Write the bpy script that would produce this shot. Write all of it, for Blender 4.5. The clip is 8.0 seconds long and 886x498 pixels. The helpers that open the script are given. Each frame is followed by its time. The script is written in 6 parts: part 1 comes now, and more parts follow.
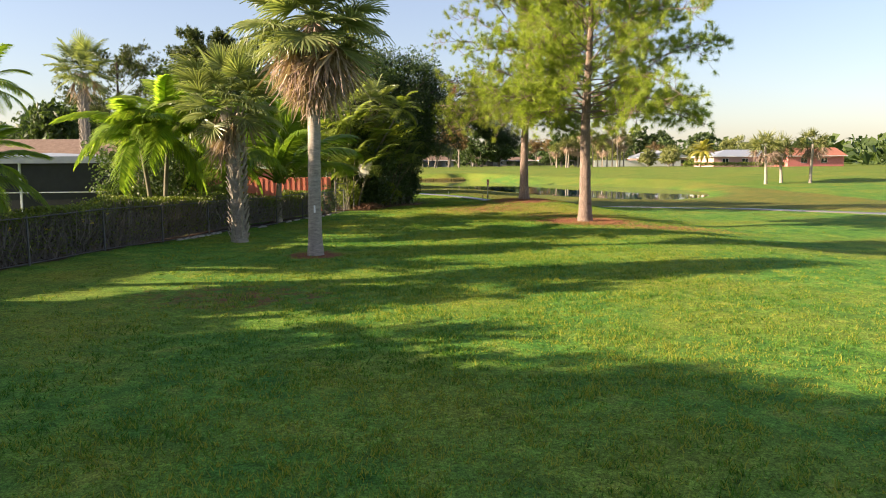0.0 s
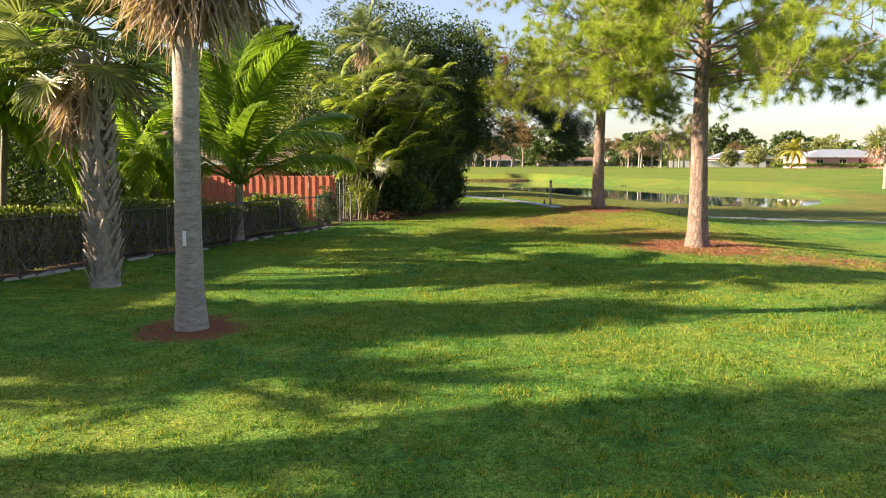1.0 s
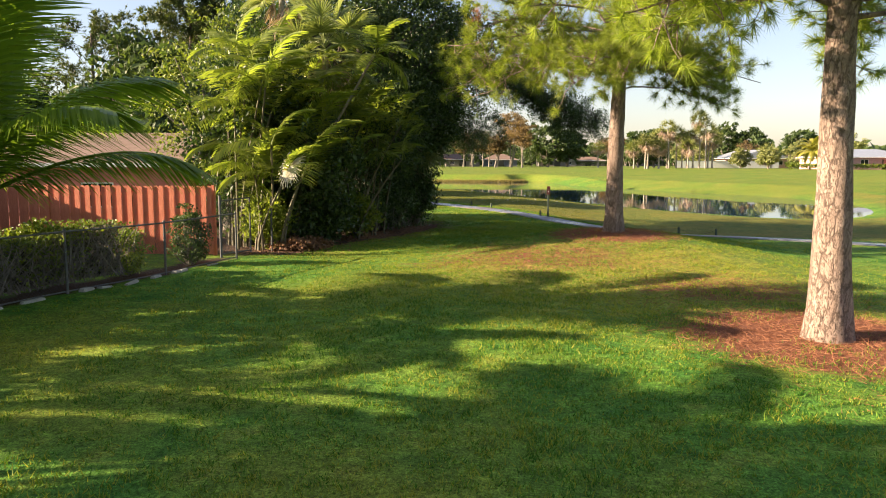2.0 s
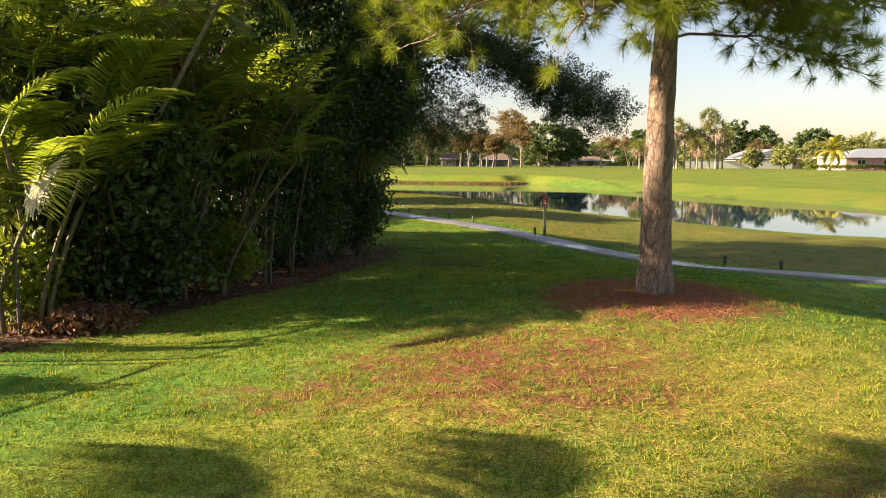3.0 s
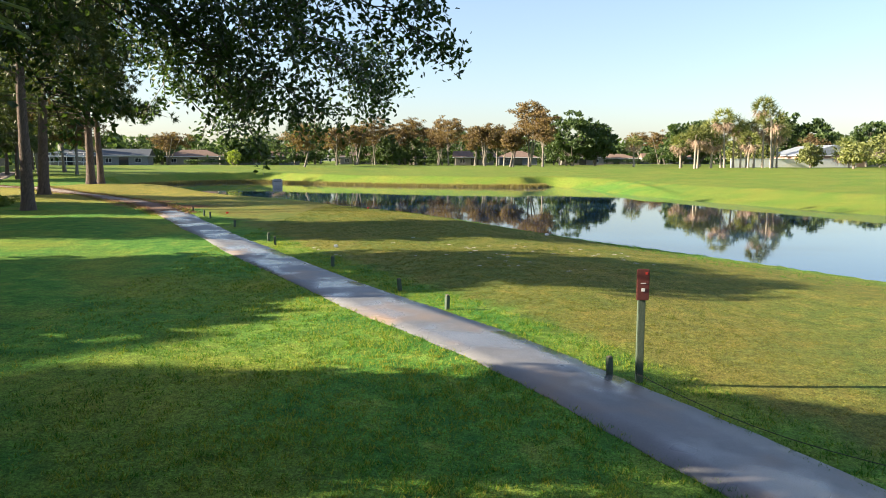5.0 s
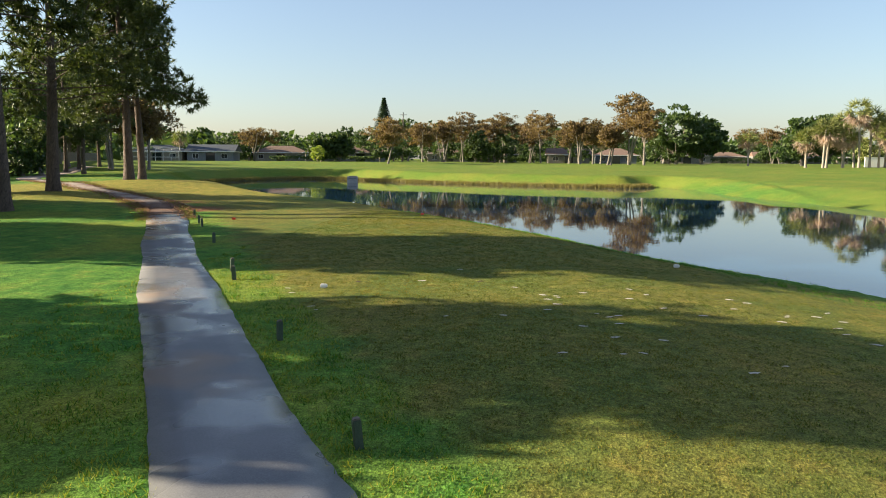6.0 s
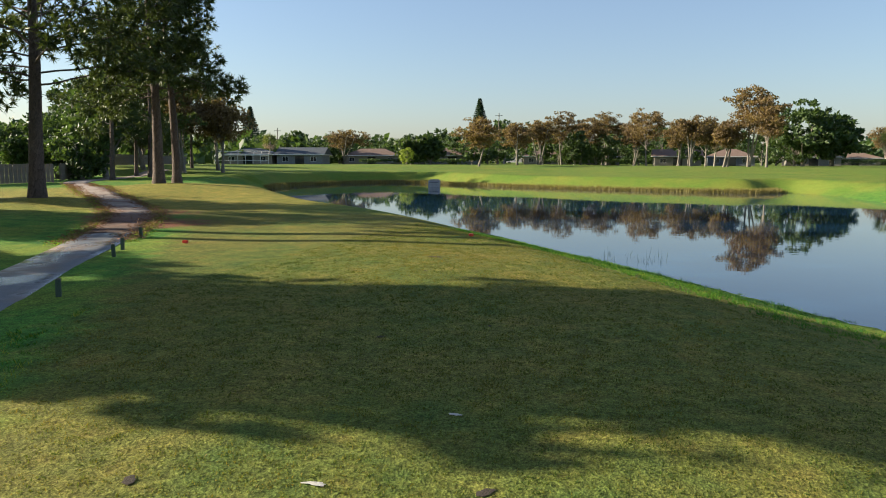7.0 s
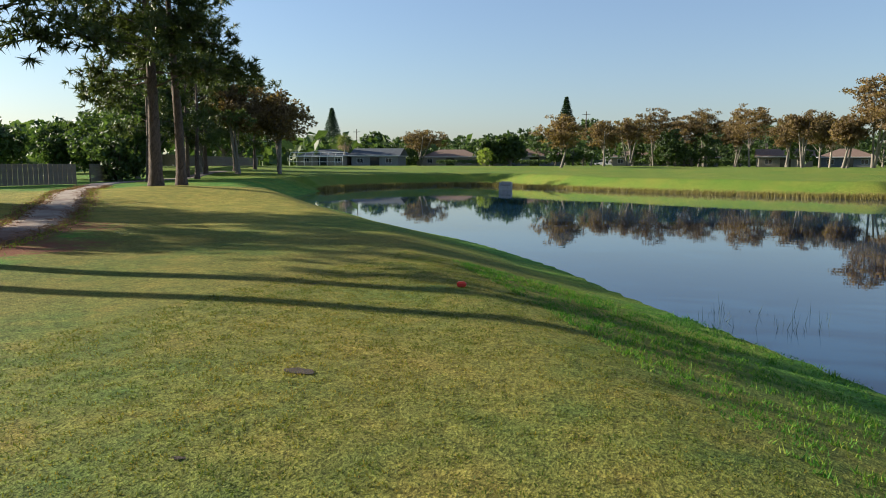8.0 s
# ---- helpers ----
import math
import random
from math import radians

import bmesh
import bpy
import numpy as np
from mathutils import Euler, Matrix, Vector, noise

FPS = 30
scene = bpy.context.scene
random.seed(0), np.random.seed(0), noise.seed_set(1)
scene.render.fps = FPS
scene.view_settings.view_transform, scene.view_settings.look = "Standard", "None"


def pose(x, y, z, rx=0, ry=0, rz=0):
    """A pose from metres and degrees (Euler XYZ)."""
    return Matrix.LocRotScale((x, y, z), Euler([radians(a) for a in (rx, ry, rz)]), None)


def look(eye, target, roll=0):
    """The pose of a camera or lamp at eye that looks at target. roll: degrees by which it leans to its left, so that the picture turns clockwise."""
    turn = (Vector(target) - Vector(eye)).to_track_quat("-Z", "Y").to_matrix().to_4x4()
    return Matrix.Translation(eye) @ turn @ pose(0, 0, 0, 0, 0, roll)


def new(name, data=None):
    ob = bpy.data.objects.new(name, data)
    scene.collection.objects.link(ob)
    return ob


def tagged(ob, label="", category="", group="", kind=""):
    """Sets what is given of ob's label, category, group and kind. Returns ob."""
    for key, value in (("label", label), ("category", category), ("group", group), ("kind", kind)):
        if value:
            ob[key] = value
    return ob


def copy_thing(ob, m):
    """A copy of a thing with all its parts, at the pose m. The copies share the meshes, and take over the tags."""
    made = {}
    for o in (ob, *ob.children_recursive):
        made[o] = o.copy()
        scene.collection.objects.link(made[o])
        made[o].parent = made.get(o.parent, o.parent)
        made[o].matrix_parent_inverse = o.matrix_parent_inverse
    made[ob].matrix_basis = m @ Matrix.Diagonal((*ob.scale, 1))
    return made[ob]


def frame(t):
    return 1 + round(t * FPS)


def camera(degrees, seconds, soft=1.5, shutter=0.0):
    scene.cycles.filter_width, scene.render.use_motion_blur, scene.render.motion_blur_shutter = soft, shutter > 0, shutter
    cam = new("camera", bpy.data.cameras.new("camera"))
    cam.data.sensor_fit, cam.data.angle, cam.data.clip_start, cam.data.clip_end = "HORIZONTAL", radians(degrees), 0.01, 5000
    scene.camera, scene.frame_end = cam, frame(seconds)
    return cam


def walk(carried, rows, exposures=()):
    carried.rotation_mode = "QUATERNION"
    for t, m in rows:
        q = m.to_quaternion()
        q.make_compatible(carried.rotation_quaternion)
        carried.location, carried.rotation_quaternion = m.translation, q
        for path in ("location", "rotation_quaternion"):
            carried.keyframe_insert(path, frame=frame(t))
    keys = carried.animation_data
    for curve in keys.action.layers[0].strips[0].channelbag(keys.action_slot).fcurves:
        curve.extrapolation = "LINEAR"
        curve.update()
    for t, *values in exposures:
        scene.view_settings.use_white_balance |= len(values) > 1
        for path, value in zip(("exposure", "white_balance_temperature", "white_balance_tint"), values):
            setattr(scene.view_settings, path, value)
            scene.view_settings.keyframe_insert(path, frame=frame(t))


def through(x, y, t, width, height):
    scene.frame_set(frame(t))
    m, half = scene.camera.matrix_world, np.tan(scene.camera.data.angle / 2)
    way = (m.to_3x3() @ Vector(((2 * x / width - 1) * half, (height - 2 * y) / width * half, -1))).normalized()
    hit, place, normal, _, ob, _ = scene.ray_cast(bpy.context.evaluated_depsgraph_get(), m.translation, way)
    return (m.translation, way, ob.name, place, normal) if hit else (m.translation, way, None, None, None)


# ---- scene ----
cam = camera(62.33, 8.0, soft=1.0)
PATH = [
    (0.0, pose(-0.184, -1.125, 2.727, 83.37, 0.37, -5.11)),
    (0.1, pose(0.0, 0.0, 2.692, 83.579, 0.054, -0.113)),
    (0.2, pose(0.18, 1.12, 2.655, 83.545, 0.04, -0.10)),
    (0.5, pose(0.734, 4.501, 2.550, 83.443, -0.003, -0.079)),
    (1.0, pose(1.749, 10.091, 2.503, 83.392, 0.021, 0.0)),
    (1.5, pose(2.702, 15.623, 2.590, 83.367, 0.02, 0.058)),
    (1.7, pose(3.040, 17.760, 2.617, 83.355, -0.05, 0.07)),
    (3.0, pose(5.185, 31.150, 2.792, 83.282, -0.168, 0.209)),
    (3.5, pose(5.807, 36.579, 2.903, 83.251, -0.107, 0.291)),
    (4.0, pose(6.265, 42.006, 2.935, 83.201, -0.115, 0.272)),
    (4.5, pose(6.709, 47.500, 2.977, 83.139, -0.092, 0.322)),
    (4.7, pose(6.798, 49.706, 2.973, 83.153, -0.038, 0.569)),
    (5.8, pose(7.274, 61.557, 2.742, 82.983, -0.263, 7.398)),
    (6.0, pose(7.271, 63.707, 2.656, 82.988, -0.327, 8.965)),
    (6.5, pose(7.131, 69.176, 2.504, 83.135, -0.200, 12.915)),
    (7.0, pose(6.781, 74.632, 2.377, 83.241, -0.126, 16.766)),
    (7.5, pose(6.321, 79.895, 2.238, 83.374, -0.180, 20.262)),
    (8.0, pose(5.703, 85.001, 2.140, 83.408, -0.062, 23.662)),
]
EXPOSURES = [(0.0, 1.92, 6150, 18), (1.0, 2.12, 6100, 18), (1.7, 2.1, 6200, 18), (3.0, 2.04, 6700, 18), (3.7, 1.98, 6000, 16), (4.5, 2.2, 5650, 12), (6.0, 1.76, 5800, 8), (7.0, 1.52, 5500, 8), (7.5, 1.5, 5350, 8), (8.0, 1.38, 5300, 8)]
walk(cam, PATH, EXPOSURES)

# ---- light: low morning sun from the left and a little behind ----
SUN_ELEVATION = radians(20)
SUN_FROM = Vector((-1.0, -0.12, math.tan(SUN_ELEVATION) * 1.02)).normalized()
world = bpy.data.worlds.new("world")
scene.world = world
world.use_nodes = True
wn = world.node_tree.nodes
sky = wn.new("ShaderNodeTexSky")
sky.sky_type = "NISHITA"
sky.sun_disc = False
sky.sun_elevation = SUN_ELEVATION
sky.sun_rotation = math.atan2(SUN_FROM.x, SUN_FROM.y)
sky.air_density, sky.dust_density, sky.ozone_density = 1.15, 1.0, 1.6
wn["Background"].inputs["Strength"].default_value = 0.055
haze = wn.new("ShaderNodeMix")
haze.data_type = "RGBA"
haze.inputs[0].default_value = 0.2
haze.inputs[7].default_value = (3.8, 3.2, 3.4, 1)
world.node_tree.links.new(sky.outputs["Color"], haze.inputs[6])
world.node_tree.links.new(haze.outputs[2], wn["Background"].inputs["Color"])
sun = new("sun", bpy.data.lights.new("sun", "SUN"))
sun.data.energy, sun.data.angle, sun.data.color = 5.0, radians(0.55), (1.0, 0.79, 0.51)
sun.matrix_world = look(SUN_FROM * 100, (0, 0, 0))


# ---- materials ----
def material(name, rough=0.7, metal=0.0):
    m = bpy.data.materials.new(name)
    m.use_nodes = True
    b = m.node_tree.nodes["Principled BSDF"]
    b.inputs["Roughness"].default_value, b.inputs["Metallic"].default_value = rough, metal
    b.inputs["Specular IOR Level"].default_value = 0.35
    return m, m.node_tree.nodes, m.node_tree.links, b


def coords(nodes, links, scale, kind="Object"):
    tc, mp = nodes.new("ShaderNodeTexCoord"), nodes.new("ShaderNodeMapping")
    mp.inputs["Scale"].default_value = scale if isinstance(scale, tuple) else (scale,) * 3
    links.new(tc.outputs[kind], mp.inputs["Vector"])
    return mp.outputs["Vector"]


def noise_of(nodes, links, vector, scale=1.0, detail=4.0, rough=0.6):
    n = nodes.new("ShaderNodeTexNoise")
    n.inputs["Scale"].default_value, n.inputs["Detail"].default_value, n.inputs["Roughness"].default_value = scale, detail, rough
    links.new(vector, n.inputs["Vector"])
    return n.outputs["Fac"]


def ramp(nodes, links, fac, stops):
    r = nodes.new("ShaderNodeValToRGB")
    while len(r.color_ramp.elements) < len(stops):
        r.color_ramp.elements.new(0.5)
    for e, (p, c) in zip(r.color_ramp.elements, stops):
        e.position, e.color = p, (*c, 1) if len(c) == 3 else c
    links.new(fac, r.inputs["Fac"])
    return r.outputs["Color"]


def blend(nodes, links, fac, a, b, kind="MIX"):
    x = nodes.new("ShaderNodeMix")
    x.data_type, x.blend_type = "RGBA", kind
    for key, v in ((0, fac), (6, a), (7, b)):
        if isinstance(v, (int, float)):
            x.inputs[key].default_value = v
        elif isinstance(v, tuple):
            x.inputs[key].default_value = (*v, 1)
        else:
            links.new(v, x.inputs[key])
    return x.outputs[2]


def relief(nodes, links, bsdf, height, strength=0.4, distance=0.02):
    bp = nodes.new("ShaderNodeBump")
    bp.inputs["Strength"].default_value, bp.inputs["Distance"].default_value = strength, distance
    links.new(height, bp.inputs["Height"])
    links.new(bp.outputs["Normal"], bsdf.inputs["Normal"])


def plain(name, a, b, scale=3.0, rough=0.7, metal=0.0, bump=0.2, stretch=(1, 1, 1), fine=40.0):
    """A surface of two tones in a coarse and a fine noise, with relief."""
    m, n, l, p = material(name, rough, metal)
    v = coords(n, l, stretch)
    coarse, small = noise_of(n, l, v, scale), noise_of(n, l, v, fine, 3.0)
    c = ramp(n, l, coarse, [(0.3, a), (0.7, b)])
    c = blend(n, l, 0.35, c, ramp(n, l, small, [(0.3, tuple(k * 0.6 for k in a)), (0.75, b)]))
    l.new(c, p.inputs["Base Color"])
    if bump:
        relief(n, l, p, small, bump, 0.01)
    return m


def leaf(name, a, b, through=0.35, rough=0.45, spread=0.35):
    """A leaf surface: tone by island, light passing through."""
    m, n, l, p = material(name, rough)
    g = n.new("ShaderNodeNewGeometry")
    oi = n.new("ShaderNodeObjectInfo")
    c = ramp(n, l, g.outputs["Random Per Island"], [(0.0, a), (0.5, tuple((x + y) / 2 for x, y in zip(a, b))), (1.0, b)])
    big = noise_of(n, l, coords(n, l, 1.0), 0.7, 2.0)
    c = blend(n, l, ramp(n, l, big, [(0.35, (spread,) * 3), (0.65, (0, 0, 0))]), c, tuple(k * 0.75 for k in a))
    hue = n.new("ShaderNodeHueSaturation")
    mr = n.new("ShaderNodeMapRange")
    mr.inputs["To Min"].default_value, mr.inputs["To Max"].default_value = 0.8, 1.2
    l.new(oi.outputs["Random"], mr.inputs["Value"])
    l.new(mr.outputs["Result"], hue.inputs["Value"])
    l.new(c, hue.inputs["Color"])
    l.new(hue.outputs["Color"], p.inputs["Base Color"])
    t = n.new("ShaderNodeBsdfTranslucent")
    lit = blend(n, l, 1.0, hue.outputs["Color"], (1.3, 1.35, 0.6), "MULTIPLY")
    l.new(lit, t.inputs["Color"])
    mx = n.new("ShaderNodeMixShader")
    mx.inputs["Fac"].default_value = through
    l.new(p.outputs["BSDF"], mx.inputs[1])
    l.new(t.outputs["BSDF"], mx.inputs[2])
    l.new(mx.outputs["Shader"], n["Material Output"].inputs["Surface"])
    return m


def bark_material(name, a, b, c, scale=6.0, plates=(1, 1, 0.35), depth=0.03):
    """Plated bark: voronoi plates with dark fissures, tones by plate."""
    m, n, l, p = material(name, 0.9)
    v = coords(n, l, plates)
    vor = n.new("ShaderNodeTexVoronoi")
    vor.feature = "DISTANCE_TO_EDGE"
    vor.inputs["Scale"].default_value = scale
    cells = n.new("ShaderNodeTexVoronoi")
    cells.inputs["Scale"].default_value = scale
    nz = noise_of(n, l, v, scale * 3, 4)
    off = n.new("ShaderNodeVectorMath")
    off.operation = "ADD"
    l.new(v, off.inputs[0])
    sc = n.new("ShaderNodeVectorMath")
    sc.operation = "SCALE"
    sc.inputs["Scale"].default_value = 0.4
    l.new(nz, sc.inputs[0])
    l.new(sc.outputs[0], off.inputs[1])
    for t in (vor, cells):
        l.new(off.outputs[0], t.inputs["Vector"])
    tone = ramp(n, l, cells.outputs["Color"], [(0.1, a), (0.9, b)])
    tone = blend(n, l, 0.6, tone, ramp(n, l, nz, [(0.3, a), (0.7, b)]))
    edge = ramp(n, l, vor.outputs["Distance"], [(0.0, (0.1, 0.1, 0.1)), (0.10, (1, 1, 1))])
    l.new(blend(n, l, edge, c, tone), p.inputs["Base Color"])
    h = blend(n, l, 0.3, edge, nz)
    relief(n, l, p, h, 0.9, depth)
    return m


MAT = {}
MAT["sabal"] = leaf("sabal_leaf", (0.13, 0.175, 0.065), (0.32, 0.35, 0.14), 0.35, 0.30)
MAT["sabal_dead"] = leaf("sabal_dead_leaf", (0.27, 0.19, 0.15), (0.58, 0.45, 0.37), 0.25, 0.85)
MAT["bleached"] = leaf("bleached_leaf", (0.45, 0.42, 0.36), (0.68, 0.65, 0.58), 0.25, 0.8)
MAT["foxtail"] = leaf("foxtail_leaf", (0.17, 0.28, 0.028), (0.39, 0.48, 0.065), 0.6, 0.38)
MAT["feather"] = leaf("feather_leaf", (0.10, 0.18, 0.018), (0.22, 0.31, 0.035), 0.45, 0.35)
MAT["areca"] = leaf("areca_leaf", (0.12, 0.175, 0.03), (0.32, 0.36, 0.066), 0.58, 0.38)
MAT["yellow_frond"] = leaf("yellow_frond", (0.25, 0.24, 0.04), (0.45, 0.42, 0.08), 0.4, 0.5)
MAT["ficus"] = leaf("ficus_leaf", (0.018, 0.042, 0.012), (0.09, 0.14, 0.034), 0.32, 0.4)
MAT["shrub"] = leaf("shrub_leaf", (0.08, 0.13, 0.02), (0.26, 0.30, 0.045), 0.35, 0.4)
MAT["oak"] = leaf("dome_leaf", (0.035, 0.065, 0.02), (0.105, 0.15, 0.042), 0.35, 0.5)
MAT["cypress"] = leaf("cypress_leaf", (0.09, 0.062, 0.03), (0.25, 0.175, 0.085), 0.4, 0.7)
MAT["pine"] = leaf("pine_needle", (0.13, 0.20, 0.024), (0.37, 0.43, 0.05), 0.45, 0.45, 0.2)
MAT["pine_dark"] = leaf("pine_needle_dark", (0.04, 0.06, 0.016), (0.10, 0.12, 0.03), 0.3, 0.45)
MAT["pine_dead"] = leaf("pine_needle_dead", (0.30, 0.12, 0.04), (0.42, 0.2, 0.08), 0.3, 0.7)
MAT["spire"] = leaf("spire_needle", (0.02, 0.045, 0.02), (0.05, 0.085, 0.035), 0.15, 0.6)
MAT["grove"] = leaf("grove_leaf", (0.11, 0.135, 0.04), (0.27, 0.28, 0.09), 0.3, 0.5)
MAT["dry_reed"] = leaf("dry_reed", (0.12, 0.10, 0.03), (0.26, 0.22, 0.07), 0.3, 0.7)
MAT["pine_bark"] = bark_material("pine_bark", (0.18, 0.125, 0.097), (0.38, 0.29, 0.235), (0.10, 0.07, 0.055), 9.0, (1, 1, 0.42))
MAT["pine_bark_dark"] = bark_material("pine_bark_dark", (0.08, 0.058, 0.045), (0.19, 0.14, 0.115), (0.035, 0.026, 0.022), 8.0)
MAT["sabal_bark"] = plain("sabal_bark", (0.17, 0.15, 0.125), (0.42, 0.38, 0.32), 5.0, 0.9, bump=0.8, stretch=(1, 1, 3.5), fine=16)
MAT["boot"] = plain("palm_boot", (0.20, 0.17, 0.135), (0.44, 0.39, 0.32), 7.0, 0.9, bump=0.5)
MAT["cane"] = plain("palm_cane", (0.07, 0.065, 0.035), (0.15, 0.13, 0.08), 5.0, 0.6, bump=0.2)
MAT["grey_bark"] = plain("grey_bark", (0.13, 0.11, 0.09), (0.28, 0.25, 0.21), 5.0, 0.9, bump=0.5)
MAT["galvanised"] = plain("galvanised_steel", (0.07, 0.072, 0.075), (0.15, 0.15, 0.15), 9.0, 0.6, 0.4, bump=0.1)
MAT["redwood"] = plain("red_stained_wood", (0.50, 0.14, 0.075), (0.66, 0.23, 0.13), 4.0, 0.75, bump=0.3, stretch=(6, 6, 1))
MAT["greywood"] = plain("weathered_wood", (0.12, 0.098, 0.078), (0.25, 0.215, 0.175), 4.0, 0.85, bump=0.3, stretch=(6, 6, 1))
MAT["greenwood"] = plain("green_stained_wood", (0.05, 0.075, 0.05), (0.10, 0.13, 0.09), 6.0, 0.8, bump=0.4, stretch=(8, 8, 2))
MAT["white"] = plain("white_paint", (0.72, 0.72, 0.70), (0.82, 0.82, 0.80), 3.0, 0.5, bump=0.05)
MAT["roof_white"] = plain("white_metal_roof", (0.24, 0.27, 0.31), (0.34, 0.37, 0.41), 2.0, 0.4, bump=0.05)
MAT["pink"] = plain("pink_stucco", (0.55, 0.17, 0.16), (0.66, 0.24, 0.21), 2.0, 0.85, bump=0.3)
MAT["pale_pink"] = plain("pale_pink_stucco", (0.46, 0.27, 0.25), (0.56, 0.36, 0.33), 2.0, 0.85, bump=0.3)
MAT["cream"] = plain("cream_stucco", (0.20, 0.18, 0.15), (0.30, 0.27, 0.22), 2.0, 0.85, bump=0.3)
MAT["grey_stucco"] = plain("grey_stucco", (0.15, 0.155, 0.165), (0.23, 0.24, 0.25), 2.0, 0.85, bump=0.3)
MAT["shingle"] = plain("brown_shingle", (0.13, 0.085, 0.065), (0.24, 0.17, 0.13), 3.0, 0.9, bump=0.5, stretch=(1, 1, 1), fine=12)
MAT["grey_shingle"] = plain("grey_shingle", (0.05, 0.06, 0.075), (0.10, 0.115, 0.135), 3.0, 0.9, bump=0.5, fine=12)
MAT["red_tile"] = plain("red_tile", (0.32, 0.11, 0.07), (0.45, 0.19, 0.12), 3.0, 0.85, bump=0.5, fine=14)
MAT["dark_screen"] = plain("dark_screen", (0.012, 0.013, 0.016), (0.028, 0.028, 0.032), 3.0, 0.5, bump=0.0)
MAT["concrete"] = plain("concrete", (0.30, 0.29, 0.27), (0.45, 0.44, 0.41), 3.0, 0.9, bump=0.4)
MAT["red_plastic"] = plain("red_plastic", (0.55, 0.04, 0.03), (0.62, 0.06, 0.04), 6.0, 0.4, bump=0.0)
MAT["white_plastic"] = plain("white_plastic", (0.75, 0.75, 0.74), (0.82, 0.82, 0.82), 6.0, 0.45, bump=0.0)
MAT["rope"] = plain("dark_rope", (0.03, 0.03, 0.025), (0.06, 0.055, 0.05), 20.0, 0.9)
MAT["maroon"] = plain("maroon_sign_paint", (0.10, 0.03, 0.025), (0.16, 0.05, 0.04), 8.0, 0.5, bump=0.05)
MAT["yellow_flower"] = leaf("yellow_petal", (0.75, 0.55, 0.03), (0.85, 0.68, 0.06), 0.3, 0.5)
MAT["soil"] = plain("bare_soil", (0.03, 0.024, 0.018), (0.075, 0.055, 0.04), 4.0, 0.95, bump=0.5)
MAT["sand"] = plain("pale_sand", (0.45, 0.42, 0.36), (0.62, 0.59, 0.52), 9.0, 0.95, bump=0.4)
def track_material():
    m, n, l, p = material("sandy_track", 0.95)
    v = coords(n, l, 1.0)
    split = n.new("ShaderNodeSeparateXYZ")
    l.new(v, split.inputs[0])
    far = n.new("ShaderNodeMapRange")
    far.inputs["From Min"].default_value, far.inputs["From Max"].default_value = 96.0, 104.0
    l.new(split.outputs["Y"], far.inputs["Value"])
    soil_and_shade = n.new("ShaderNodeMath")
    soil_and_shade.operation = "MULTIPLY_ADD"
    soil_and_shade.inputs[1].default_value = 0.9
    l.new(noise_of(n, l, v, 1.3, 5.0, 0.65), soil_and_shade.inputs[0])
    l.new(far.outputs["Result"], soil_and_shade.inputs[2])
    fine = noise_of(n, l, v, 22.0, 3.0)
    # near end darker: soil, plus the shade lying there put into the colour
    c = ramp(n, l, soil_and_shade.outputs[0], [(0.35, (0.06, 0.038, 0.028)), (0.7, (0.17, 0.095, 0.065)), (1.2, (0.30, 0.25, 0.21))])
    patch = ramp(n, l, noise_of(n, l, v, 0.55, 6.0, 0.75), [(0.47, (0, 0, 0)), (0.62, (0.85,) * 3)])
    c = blend(n, l, patch, c, (0.15, 0.08, 0.055))
    c = blend(n, l, 0.6, c, ramp(n, l, fine, [(0.3, (0.5,) * 3), (0.7, (1.35,) * 3)]), "MULTIPLY")
    l.new(c, p.inputs["Base Color"])
    relief(n, l, p, fine, 0.6, 0.02)
    return m


MAT["track"] = track_material()
MAT["litter"] = leaf("leaf_litter", (0.11, 0.055, 0.03), (0.30, 0.17, 0.10), 0.1, 0.9)
# leaf tone darkened to carry the shade inside the hedge
MAT["litter_dark"] = leaf("inner_shade_leaf", (0.05, 0.045, 0.03), (0.13, 0.11, 0.075), 0.1, 0.9)
# grey bark again, with the shade under the ficus crown put into its colour
MAT["dark_bark"] = plain("shade_toned_bark", (0.05, 0.042, 0.035), (0.12, 0.10, 0.085), 5.0, 0.9, bump=0.5)
MAT["straw"] = leaf("pine_straw", (0.18, 0.065, 0.032), (0.38, 0.18, 0.095), 0.1, 0.85)


def grass_material(name, a, b, c):
    """Blades coloured by the tone that each one carries."""
    m, n, l, p = material(name, 0.55)
    p.inputs["Specular IOR Level"].default_value = 0.1
    at = n.new("ShaderNodeAttribute")
    at.attribute_name = "tone"
    col = ramp(n, l, at.outputs["Fac"], [(0.15, a), (0.55, b), (0.95, c)])
    l.new(col, p.inputs["Base Color"])
    t = n.new("ShaderNodeBsdfTranslucent")
    l.new(blend(n, l, 1.0, col, (1.2, 1.25, 0.6), "MULTIPLY"), t.inputs["Color"])
    mx = n.new("ShaderNodeMixShader")
    mx.inputs["Fac"].default_value = 0.35
    l.new(p.outputs["BSDF"], mx.inputs[1])
    l.new(t.outputs["BSDF"], mx.inputs[2])
    l.new(mx.outputs["Shader"], n["Material Output"].inputs["Surface"])
    return m


MAT["grass"] = grass_material("grass_blade", (0.034, 0.120, 0.016), (0.105, 0.215, 0.023), (0.30, 0.295, 0.042))
MAT["tee_grass"] = grass_material("tee_grass_blade", (0.050, 0.088, 0.017), (0.118, 0.136, 0.023), (0.225, 0.176, 0.032))


def glass_material():
    m, n, l, p = material("window_glass", 0.06)
    p.inputs["Base Color"].default_value = (0.02, 0.025, 0.03, 1)
    p.inputs["Specular IOR Level"].default_value = 0.8
    return m


